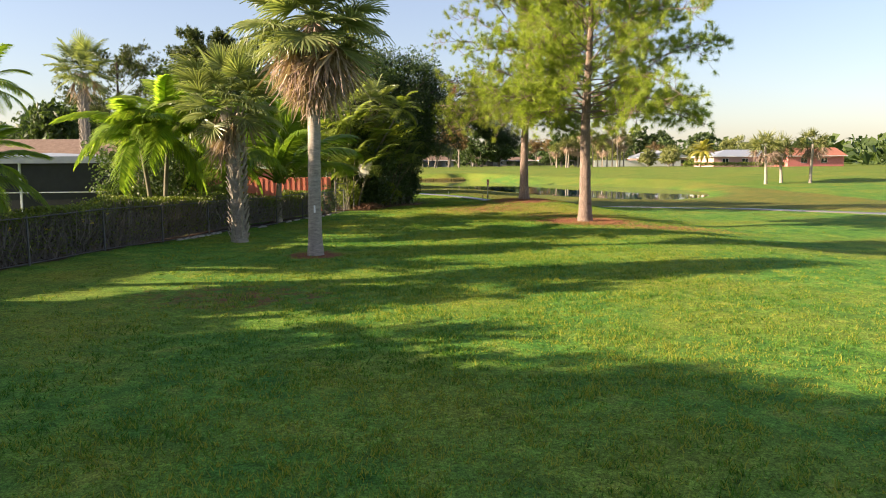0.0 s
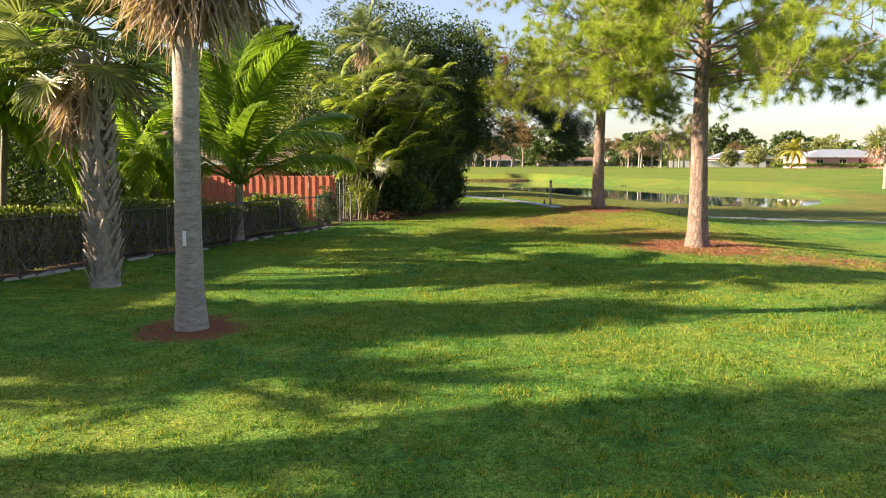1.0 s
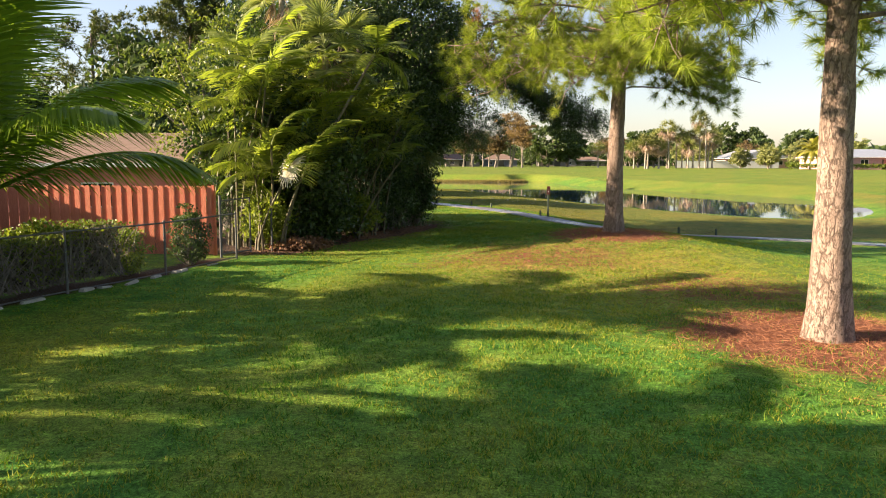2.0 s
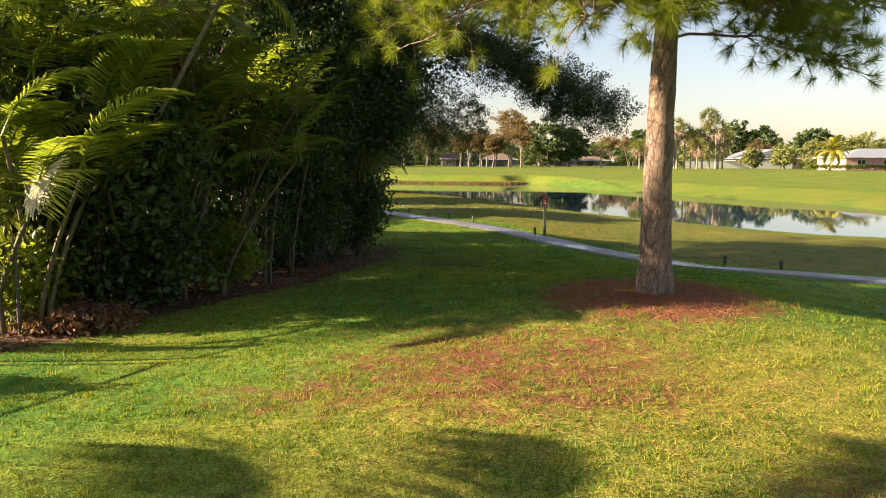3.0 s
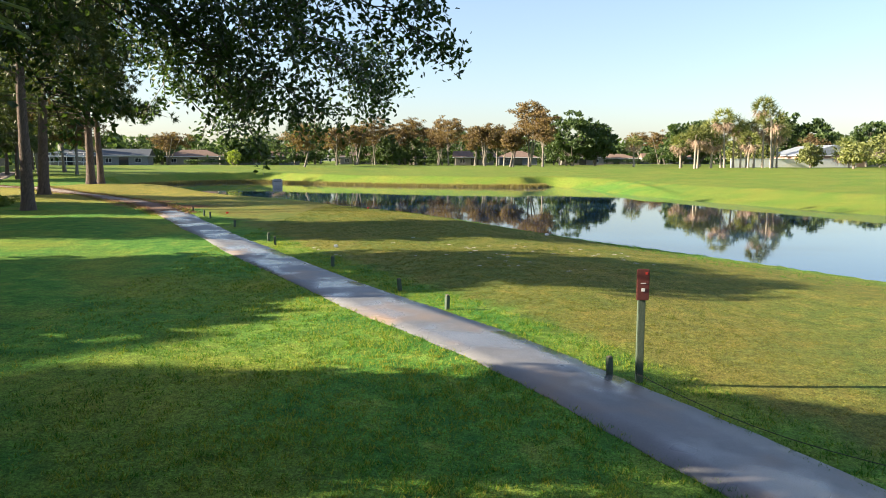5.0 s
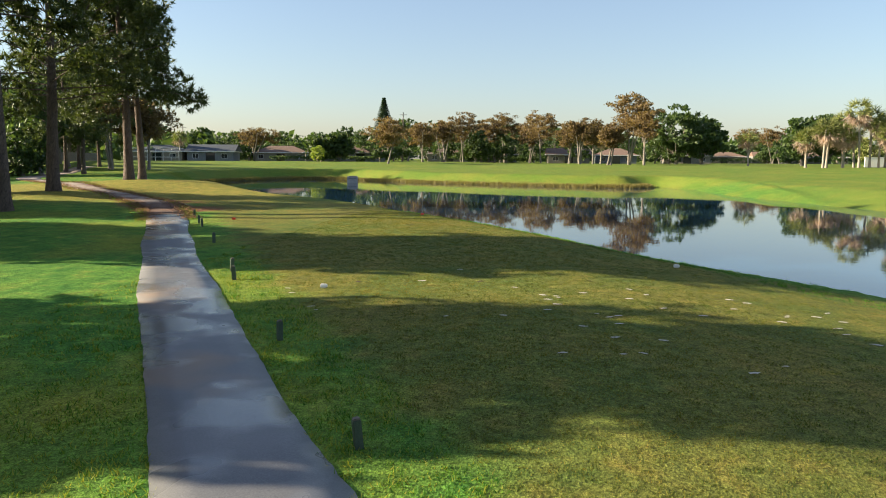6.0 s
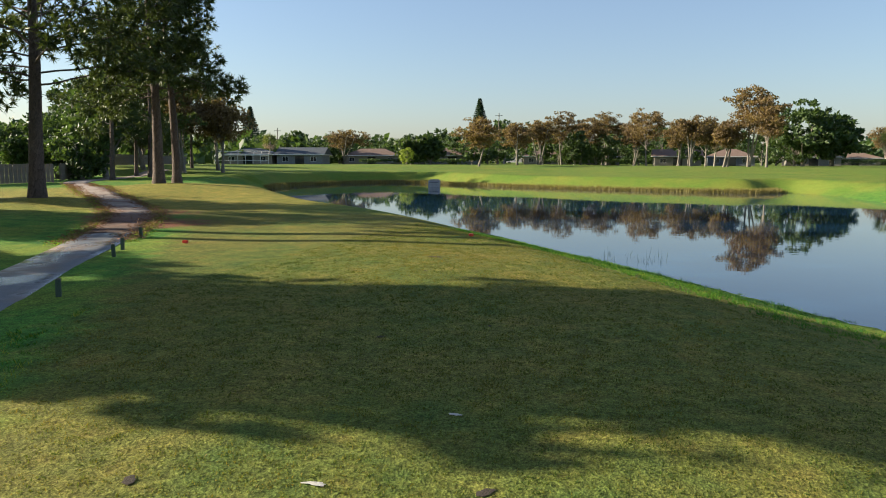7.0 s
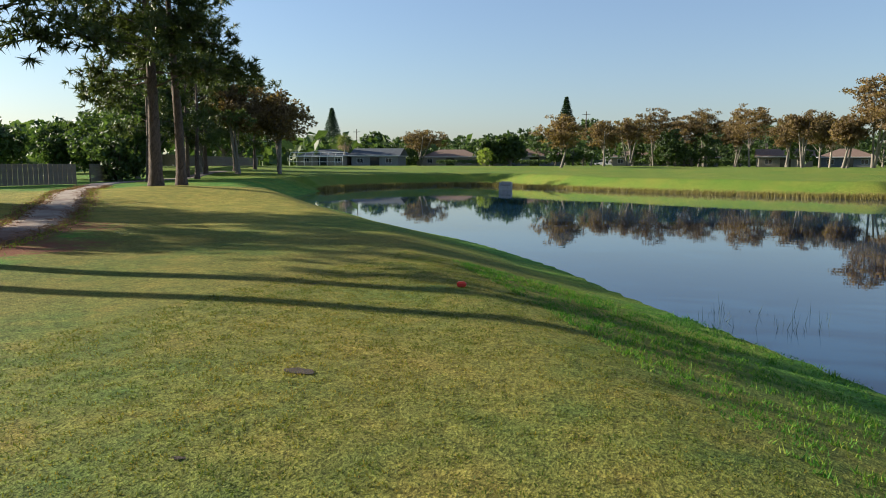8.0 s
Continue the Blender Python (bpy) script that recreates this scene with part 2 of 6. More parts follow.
MAT["glass"] = glass_material()


def water_material():
    m, n, l, p = material("pond_water", 0.015)
    p.inputs["Base Color"].default_value = (0.012, 0.036, 0.075, 1)
    p.inputs["IOR"].default_value = 1.33
    p.inputs["Specular IOR Level"].default_value = 1.0
    v = coords(n, l, (1.0, 2.2, 1.0))
    wave = noise_of(n, l, v, 0.9, 3.0, 0.5)
    relief(n, l, p, wave, 0.07, 0.02)
    return m


MAT["water"] = water_material()


def path_material():
    m, n, l, p = material("cart_path_asphalt", 0.8)
    p.inputs["Specular IOR Level"].default_value = 0.5
    v = coords(n, l, 1.0)
    c = ramp(n, l, noise_of(n, l, v, 0.9, 5.0), [(0.3, (0.095, 0.10, 0.112)), (0.7, (0.165, 0.168, 0.18))])
    c = blend(n, l, 0.4, c, ramp(n, l, noise_of(n, l, v, 60.0, 2.0), [(0.3, (0.06, 0.06, 0.062)), (0.75, (0.22, 0.215, 0.21))]))
    dirt = ramp(n, l, noise_of(n, l, v, 0.35, 3.0), [(0.52, (0, 0, 0)), (0.68, (1, 1, 1))])
    c = blend(n, l, dirt, c, (0.21, 0.155, 0.11))
    l.new(c, p.inputs["Base Color"])
    damp = ramp(n, l, noise_of(n, l, v, 0.6, 3.0), [(0.46, (0.55,) * 3), (0.60, (0.13,) * 3)])
    l.new(damp, p.inputs["Roughness"])
    relief(n, l, p, noise_of(n, l, v, 80.0, 2.0), 0.4, 0.006)
    return m


MAT["path"] = path_material()


def ground_material():
    """Lawn, shorter tee grass, pine straw and bare soil, mixed by the masks of the ground."""
    m, n, l, p = material("lawn_ground", 0.9)
    p.inputs["Specular IOR Level"].default_value = 0.1
    v = coords(n, l, 1.0)
    def mask(name):
        a = n.new("ShaderNodeAttribute")
        a.attribute_name = name
        return a.outputs["Fac"]
    broad, mid, fine = noise_of(n, l, v, 0.22, 4.0), noise_of(n, l, v, 1.6, 5.0), noise_of(n, l, v, 28.0, 3.0, 0.7)
    grass = ramp(n, l, mid, [(0.3, (0.042, 0.142, 0.022)), (0.55, (0.108, 0.230, 0.030)), (0.75, (0.235, 0.285, 0.048))])
    grass = blend(n, l, ramp(n, l, broad, [(0.45, (0, 0, 0)), (0.72, (0.75,) * 3)]), grass, (0.26, 0.25, 0.03))
    tee = ramp(n, l, mid, [(0.3, (0.078, 0.122, 0.025)), (0.55, (0.142, 0.162, 0.031)), (0.8, (0.23, 0.188, 0.040))])
    tee = blend(n, l, ramp(n, l, broad, [(0.4, (0, 0, 0)), (0.7, (0.5,) * 3)]), tee, (0.255, 0.182, 0.042))
    c = blend(n, l, mask("tee"), grass, tee)
    dry = ramp(n, l, broad, [(0.35, (0.12, 0.185, 0.024)), (0.7, (0.195, 0.212, 0.034))])
    c = blend(n, l, mask("fairway"), c, dry)
    c = blend(n, l, mask("dry"), c, ramp(n, l, mid, [(0.3, (0.18, 0.185, 0.034)), (0.55, (0.30, 0.245, 0.047)), (0.75, (0.40, 0.285, 0.07))]))
    tuft = noise_of(n, l, v, 9.0, 4.0, 0.7)
    c = blend(n, l, 0.65, c, ramp(n, l, tuft, [(0.3, (0.4,) * 3), (0.7, (1.5,) * 3)]), "MULTIPLY")
    c = blend(n, l, 0.8, c, ramp(n, l, fine, [(0.3, (0.3,) * 3), (0.7, (1.6,) * 3)]), "MULTIPLY")
    c = blend(n, l, 0.6, c, ramp(n, l, noise_of(n, l, coords(n, l, (1.0, 0.45, 1.0)), 75.0, 2.0, 0.7), [(0.32, (0.3,) * 3), (0.68, (1.55,) * 3)]), "MULTIPLY")
    straw = ramp(n, l, noise_of(n, l, coords(n, l, (1.0, 4.0, 1.0)), 24.0, 3.0), [(0.25, (0.085, 0.036, 0.021)), (0.55, (0.195, 0.08, 0.045)), (0.8, (0.34, 0.175, 0.105))])
    ragged = n.new("ShaderNodeMath")
    ragged.operation = "MULTIPLY_ADD"
    ragged.inputs[1].default_value, ragged.inputs[2].default_value = 1.1, -0.55
    l.new(noise_of(n, l, v, 3.0, 6.0, 0.7), ragged.inputs[0])
    def torn(name):
        add = n.new("ShaderNodeMath")
        add.operation = "ADD"
        l.new(mask(name), add.inputs[0])
        l.new(ragged.outputs[0], add.inputs[1])
        return ramp(n, l, add.outputs[0], [(0.38, (0, 0, 0)), (0.62, (1, 1, 1))])
    c = blend(n, l, torn("straw"), c, straw)
    soil = ramp(n, l, fine, [(0.3, (0.03, 0.02, 0.015)), (0.7, (0.11, 0.07, 0.05))])
    c = blend(n, l, torn("soil"), c, soil)
    l.new(c, p.inputs["Base Color"])
    h = blend(n, l, 0.5, fine, tuft)
    relief(n, l, p, h, 0.9, 0.06)
    return m


MAT["ground"] = ground_material()


# ---- mesh helpers ----
def rng_of(seed):
    return np.random.default_rng(seed)


def build_mesh(name, chunks, mats, smooth=False):
    """One mesh out of chunks (vertices n x 3, faces m x k, material index)."""
    vs, idx, tot, mi, base = [], [], [], [], 0
    for chunk in chunks:
        v, f = np.asarray(chunk[0], float), np.asarray(chunk[1], int)
        if len(f) == 0:
            continue
        vs.append(v)
        idx.append((f + base).ravel())
        tot.append(np.full(len(f), f.shape[1]))
        mi.append(np.full(len(f), chunk[2] if len(chunk) > 2 else 0))
        base += len(v)
    me = bpy.data.meshes.new(name)
    vs, idx, tot, mi = np.concatenate(vs), np.concatenate(idx), np.concatenate(tot), np.concatenate(mi)
    me.vertices.add(len(vs))
    me.vertices.foreach_set("co", vs.ravel())
    me.loops.add(len(idx))
    me.loops.foreach_set("vertex_index", idx)
    me.polygons.add(len(tot))
    me.polygons.foreach_set("loop_start", np.concatenate([[0], np.cumsum(tot)[:-1]]))
    me.polygons.foreach_set("loop_total", tot)
    me.polygons.foreach_set("material_index", mi)
    me.polygons.foreach_set("use_smooth", np.full(len(tot), smooth))
    for x in (mats if isinstance(mats, (list, tuple)) else [mats]):
        me.materials.append(MAT[x])
    me.update(calc_edges=True)
    return me


def root(name, x, y, z, rz=0.0, label="", category="", group="", kind=""):
    ob = new(name)
    ob.empty_display_size = 0.3
    ob.matrix_world = pose(x, y, z, 0, 0, rz)
    return tagged(ob, label, category, group, kind)


def part(name, mesh, parent, label="", m=None):
    ob = new(name, mesh)
    ob.parent = parent
    if m is not None:
        ob.matrix_basis = m
    return tagged(ob, label) if label else ob


def thing(name, mesh, label, category="", group="", kind="", m=None):
    ob = new(name, mesh)
    if m is not None:
        ob.matrix_world = m
    return tagged(ob, label, category, group, kind)


def tube(points, radii, sides=8, cap=True):
    """A tapered tube along points."""
    p = np.asarray(points, float)
    r = np.broadcast_to(np.asarray(radii, float), (len(p),))
    t = np.gradient(p, axis=0)
    t /= np.linalg.norm(t, axis=1, keepdims=True) + 1e-9
    ref = np.where(np.abs(t[:, 2:3]) > 0.9, np.array([[1.0, 0, 0]]), np.array([[0, 0, 1.0]]))
    a = np.cross(t, ref)
    a /= np.linalg.norm(a, axis=1, keepdims=True) + 1e-9
    for i in range(1, len(p)):
        if a[i] @ a[i - 1] < 0:
            a[i] = -a[i]
    b = np.cross(t, a)
    ang = np.linspace(0, 2 * np.pi, sides, endpoint=False)
    ring = p[:, None] + r[:, None, None] * (np.cos(ang)[None, :, None] * a[:, None] + np.sin(ang)[None, :, None] * b[:, None])
    v = ring.reshape(-1, 3)
    i, j = np.meshgrid(np.arange(len(p) - 1), np.arange(sides), indexing="ij")
    k = (j + 1) % sides
    f = np.stack([i * sides + j, i * sides + k, (i + 1) * sides + k, (i + 1) * sides + j], -1).reshape(-1, 4)
    return v, f


def box(x0, y0, z0, x1, y1, z1):
    v = [(x, y, z) for x in (x0, x1) for y in (y0, y1) for z in (z0, z1)]
    return np.array(v, float), np.array([(0, 1, 3, 2), (4, 6, 7, 5), (0, 4, 5, 1), (2, 3, 7, 6), (0, 2, 6, 4), (1, 5, 7, 3)])


def bevelled(name, size, mats, bevel=0.01, shift=(0, 0, 0)):
    """A box with rounded edges, standing on z = 0."""
    bm = bmesh.new()
    bmesh.ops.create_cube(bm, size=1.0)
    for v in bm.verts:
        v.co = Vector((v.co.x * size[0] + shift[0], v.co.y * size[1] + shift[1], (v.co.z + 0.5) * size[2] + shift[2]))
    bmesh.ops.bevel(bm, geom=bm.edges[:], offset=bevel, segments=2, affect="EDGES")
    me = bpy.data.meshes.new(name)
    bm.to_mesh(me)
    bm.free()
    me.materials.append(MAT[mats])
    return me


def unit(v):
    return v / (np.linalg.norm(v, axis=-1, keepdims=True) + 1e-9)


def leaves(centres, size, r, shape=0.45, droop=0.0):
    """Folded rhombic leaves at the centres, turned at random."""
    n = len(centres)
    d = unit(r.normal(size=(n, 3)) + np.array([0, 0, -droop]))
    s = unit(np.cross(d, r.normal(size=(n, 3))))
    u = np.cross(d, s)
    ln = (size * r.uniform(0.6, 1.25, n))[:, None]
    w = ln * shape
    v = np.stack([centres - d * ln / 2, centres + s * w / 2 + u * w * 0.12, centres + d * ln / 2, centres - s * w / 2 + u * w * 0.12], 1).reshape(-1, 3)
    b = np.arange(n)[:, None] * 4
    return v, b + np.array([[0, 1, 2, 3]])


def blades(base, direction, length, width, r):
    """Thin triangles: needles or grass."""
    n = len(base)
    s = unit(np.cross(direction, r.normal(size=(n, 3)))) * (width / 2)
    v = np.stack([base - s, base + s, base + direction * np.reshape(length, (-1, 1))], 1).reshape(-1, 3)
    return v, np.arange(n)[:, None] * 3 + np.array([[0, 1, 2]])


def clump_points(r, centre, radii, clumps, per, spread, hollow=0.55, low=-1.0, flat=0.6):
    """Points of leaves in clumps that lie in the outer shell of an ellipsoid."""
    d = unit(r.normal(size=(clumps * 3, 3)))
    d = d[d[:, 2] > low][:clumps]
    rad = r.uniform(hollow, 1.0, len(d))[:, None]
    lump = 1 + 0.22 * np.sin(3 * np.arctan2(d[:, 1:2], d[:, 0:1]) + r.uniform(0, 6)) * (1 - np.abs(d[:, 2:3]))
    c = np.asarray(centre) + d * rad * np.asarray(radii) * lump
    q = unit(r.normal(size=(len(c), per, 3))) * (r.uniform(0, 1, (len(c), per, 1)) ** 0.5) * spread
    q[..., 2] *= flat
    return (c[:, None] + q).reshape(-1, 3), c


# ---- the lie of the land ----
SHORE = np.array([(22.4, 73.4), (19.2, 79.1), (15.2, 85.5), (11.6, 90.0), (8.6, 94.3), (5.6, 98.6), (3.0, 102.0), (0.0, 106.3), (-5.0, 112.0), (-11.8, 118.0),
                  (-20.5, 127.0), (-32.5, 139.3), (-38.0, 150.0), (-41.5, 160.0), (-42.0, 171.0), (-38.0, 182.0), (-31.0, 184.5), (-19.7, 176.5), (-6.5, 168.0), (7.0, 162.2),
                  (15.8, 160.0), (19.5, 163.0), (23.0, 156.0), (24.6, 141.0), (28.7, 125.5), (32.8, 114.0), (35.5, 107.5), (38.8, 101.5), (40.0, 91.0),
                  (37.5, 80.0), (33.0, 72.0), (28.5, 68.5), (25.2, 69.5)])
WATER_Z = -0.9
PATH_LINE = np.array([(60.0, 22.0), (40.0, 31.5), (28.0, 41.0), (22.0, 47.8), (16.4, 53.2), (12.65, 57.3), (10.3, 61.2), (7.8, 65.1), (4.95, 69.0), (2.05, 73.6), (-1.9, 80.0), (-5.5, 86.1),
                      (-9.2, 92.6), (-13.6, 99.1), (-20.1, 105.6), (-28.6, 113.4), (-38.3, 123.0), (-46.0, 131.0), (-54.0, 145.0), (-66.0, 170.0)])


def rounded(points, closed, per=6):
    """Catmull-Rom through the points."""
    p = np.asarray(points, float)
    n = len(p)
    out = []
    for i in range(n if closed else n - 1):
        q = [p[(i + k) % n] if closed else p[min(max(i + k, 0), n - 1)] for k in (-1, 0, 1, 2)]
        for t in np.linspace(0, 1, per, endpoint=False):
            out.append(0.5 * (2 * q[1] + (q[2] - q[0]) * t + (2 * q[0] - 5 * q[1] + 4 * q[2] - q[3]) * t**2 + (3 * q[1] - q[0] - 3 * q[2] + q[3]) * t**3))
    if not closed:
        out.append(p[-1])
    return np.array(out)


SHORE_LINE = rounded(SHORE, True)
PATH_FINE = rounded(PATH_LINE, False, 8)


def distance_to(line, x, y, closed=False):
    a = line
    b = np.roll(line, -1, 0) if closed else line[1:]
    a = a if closed else line[:-1]
    best = np.full(np.shape(x), 1e9)
    for (ax, ay), (bx, by) in zip(a, b):
        dx, dy = bx - ax, by - ay
        t = np.clip(((x - ax) * dx + (y - ay) * dy) / (dx * dx + dy * dy), 0, 1)
        best = np.minimum(best, (x - ax - t * dx) ** 2 + (y - ay - t * dy) ** 2)
    return np.sqrt(best)


def inside(line, x, y):
    c = np.zeros(np.shape(x), bool)
    for (ax, ay), (bx, by) in zip(line, np.roll(line, -1, 0)):
        if ay != by:
            c ^= ((ay > y) != (by > y)) & (x < (bx - ax) * (y - ay) / (by - ay) + ax)
    return c


def smooth(a, b, x):
    t = np.clip((x - a) / (b - a), 0, 1)
    return t * t * (3 - 2 * t)


def lump(x, y, cx, cy, r, h):
    return h * np.exp(-((x - cx) ** 2 + (y - cy) ** 2) / (2 * r * r))


def shore_distance(x, y):
    """Metres from the waterline, negative over water; far away simply 80."""
    near = (y > 52) & (y < 280) & (x > -140) & (x < 140)
    d = np.full(np.shape(x), 80.0)
    q = distance_to(SHORE_LINE, x[near], y[near], True)
    d[near] = np.minimum(np.where(inside(SHORE_LINE, x[near], y[near]), -q, q), 80.0)
    return d


def land(x, y):
    """Height of the ground."""
    x, y = np.atleast_1d(np.asarray(x, float)), np.atleast_1d(np.asarray(y, float))
    x, y = np.broadcast_arrays(x, y)
    d = shore_distance(x, y)
    base = np.interp(y, [-50, 0, 20, 36, 46, 56, 61, 66, 71, 80, 90, 100, 130, 400], [0.1, 0.03, 0.05, 0.05, 0.05, -0.38, -0.42, -0.26, -0.15, 0.0, 0.15, 0.2, 0.25, 0.3])
    base = base + lump(x, y, 8.9, 44.3, 2.6, 0.42) + lump(x, y, 9.2, 31.6, 2.4, 0.08) + lump(x, y, -25.3, 117.2, 4.5, 0.5)
    base = base - 0.4 * smooth(10.0, 17.0, x) * smooth(14, 22, y) * smooth(56, 47, y)
    base = base + 0.2 * smooth(-7, -22, x) * smooth(88, 106, y) + lump(x, y, -22.3, 102.6, 2.2, 0.28)
    base = base + 0.15 * smooth(-2, -9, x) * smooth(60, 40, y)
    base = base - 0.40 * smooth(6.5, 16, x) * smooth(48, 57, y) * smooth(102, 90, y)
    wide = 0.04 * np.sin(x * 0.31 + 1.3) * np.sin(y * 0.23) + 0.02 * np.sin(x * 0.9 + y * 0.7)
    far_side = smooth(0, 12, (y - 152) + 0.0 * x) + smooth(24, 34, x) * smooth(85, 110, y)
    far_side = np.clip(far_side, 0, 1)
    east = smooth(20, 30, x) * smooth(165, 150, y)
    rise = base + far_side * (0.35 - 0.35 * east + (0.95 + 0.3 * east) * smooth(4, 55, d))
    steep = np.where(far_side > 0.5, 3.0 + 4.0 * east, 5.0)
    k = np.clip(d / steep, 0, 1)
    out = WATER_Z + (rise + wide - WATER_Z) * (0.75 * k + 0.25 * smooth(0, 1, k))
    return np.where(d > 0, np.where(d < steep, out, rise + wide), WATER_Z + np.maximum(d * 0.35, -1.3))


def at_ground(x, y):
    return float(land(x, y)[0])


def axis(lo, a, b, hi, step, grow=1.13):
    mid = list(np.arange(a, b + step / 2, step))
    up, s, v = [], step, mid[-1]
    while v < hi:
        s *= grow
        v += s
        up.append(v)
    down, s, v = [], step, mid[0]
    while v > lo:
        s *= grow
        v -= s
        down.append(v)
    return np.array(down[::-1] + mid + up)


TREES_STRAW = [(9.19, 31.55, 2.0), (8.96, 44.25, 1.9)]


def dry_amount(x, y):
    """Where the lawn is thin and yellow: the mound of the two pines and the ground beside the pine straw."""
    mound = smooth(1.25, 0.6, np.hypot((x + 23.0) / 16.0, (y - 110.0) / 13.0))
    return np.maximum(0.85 * mound, 0.62 * smooth(1.5, 0.4, np.hypot((x - 8.0) / 5.0, (y - 38.0) / 5.0)))


def build_ground():
    xs, ys = axis(-2500, -46, 42, 2500, 0.64, 1.16), axis(-900, 0, 188, 3500, 0.64, 1.14)
    gx, gy = np.meshgrid(xs, ys, indexing="ij")
    z = land(gx, gy)
    nx, ny = gx.shape
    v = np.stack([gx, gy, z], -1).reshape(-1, 3)
    i, j = np.meshgrid(np.arange(nx - 1), np.arange(ny - 1), indexing="ij")
    k = i * ny + j
    f = np.stack([k, k + ny, k + ny + 1, k + 1], -1).reshape(-1, 4)
    me = build_mesh("ground", [(v, f)], "ground", True)
    x, y = v[:, 0], v[:, 1]
    dp = distance_to(PATH_FINE, x, y)
    side = tee_side(x, y)
    tee = smooth(1.95, 2.15, dp) * side * smooth(50, 58, y + 0.6 * x) * smooth(0.5, 3.0, distance_to(SHORE_LINE, x, y, True))
    tee = np.where(y > 100, tee * smooth(112, 100, y), tee) * (x < 45)
    straw = np.zeros(len(x))
    for cx, cy, r in TREES_STRAW:
        straw = np.maximum(straw, smooth(1.75, 0.35, np.hypot(x - cx, (y - cy)) / r))
    straw = np.maximum(straw, 0.58 * smooth(2.2, 0.2, np.hypot((x - 6.2) / 2.6, (y - 40.6) / 2.2)))
    straw = np.maximum(straw, 0.56 * smooth(1.6, 0.3, np.hypot((x - 11.5) / 3.2, (y - 29.0) / 1.6)))
    straw = np.maximum(straw, 0.56 * smooth(1.6, 0.3, np.hypot((x - 9.5) / 2.6, (y - 36.0) / 2.2)))
    straw = np.maximum(straw, 0.85 * smooth(1.3, 0.3, np.hypot(x + 2.07, y - 21) / 1.15))
    straw = np.maximum(straw, 0.6 * smooth(1.6, 0.3, np.hypot((x + 13.5) / 2.6, (y - 99.5) / 3.5)))
    straw = np.maximum(straw, 0.62 * smooth(1.6, 0.3, np.hypot((x + 10.2) / 2.3, (y - 96.5) / 2.6)))
    straw = np.maximum(straw, 0.5 * smooth(1.6, 0.3, np.hypot((x - 3.5) / 2.2, (y - 39.5) / 1.0)))
    straw = np.maximum(straw, 0.50 * smooth(1.5, 0.2, np.hypot((x + 3.0) / 3.2, (y - 14.0) / 2.4)))
    edge = np.interp(y, [41, 43.8, 46.4, 50, 54, 57.5, 62], [-1.2, -0.6, 1.1, 1.9, 3.0, 3.2, 2.9])
    soil = smooth(0.9, -0.3, x - edge) * smooth(40.5, 42.5, y) * smooth(60.5, 57.5, y) * smooth(-9, -7, x)
    soil = np.maximum(soil, 0.68 * smooth(1.7, 0.2, np.hypot((x - 5.3) / 1.7, (y - 54.0) / 2.3)))
    hedge_x = -8.6 + 0.313 * (y - 19.8)
    soil = np.maximum(soil, 0.8 * smooth(0.25, -0.2, np.abs(x - hedge_x + 0.5) - 0.5) * smooth(42, 40, y) * smooth(-2, 2, y))
    fairway = 0.85 * np.clip(smooth(0, 12, y - 150) + smooth(22, 34, x) * smooth(80, 105, y), 0, 1)
    straw = np.maximum(straw, 0.72 * smooth(2.0, 0.9, dp) * smooth(91, 96, y) * smooth(122, 112, y))
    for name, value in (("tee", tee), ("straw", straw), ("soil", soil), ("fairway", fairway), ("dry", dry_amount(x, y))):
        a = me.attributes.new(name, "FLOAT", "POINT")
        a.data.foreach_set("value", np.clip(value, 0, 1))
    return thing("ground", me, "green mown lawn rolling down to a pond, with red pine straw patches", "lawn", kind="structure")


def tee_side(x, y):
    """1 on the pond side of the cart path."""
    near = np.zeros(np.shape(x))
    p = PATH_FINE
    best = np.full(np.shape(x), 1e9)
    for a, b in zip(p[:-1], p[1:]):
        d = b - a
        t = np.clip(((x - a[0]) * d[0] + (y - a[1]) * d[1]) / (d @ d), 0, 1)
        q = (x - a[0] - t * d[0]) ** 2 + (y - a[1] - t * d[1]) ** 2
        s = (d[0] * (y - a[1]) - d[1] * (x - a[0])) < 0
        near = np.where(q < best, s, near)
        best = np.minimum(best, q)
    return near


build_ground()

water = build_mesh("water", [(np.array([(-46, 58, WATER_Z), (48, 58, WATER_Z), (48, 190, WATER_Z), (-46, 190, WATER_Z)]), np.array([[0, 1, 2, 3]]))], "water")
thing("water", water, "still dark blue pond mirroring trees and sky", "pond", kind="structure")


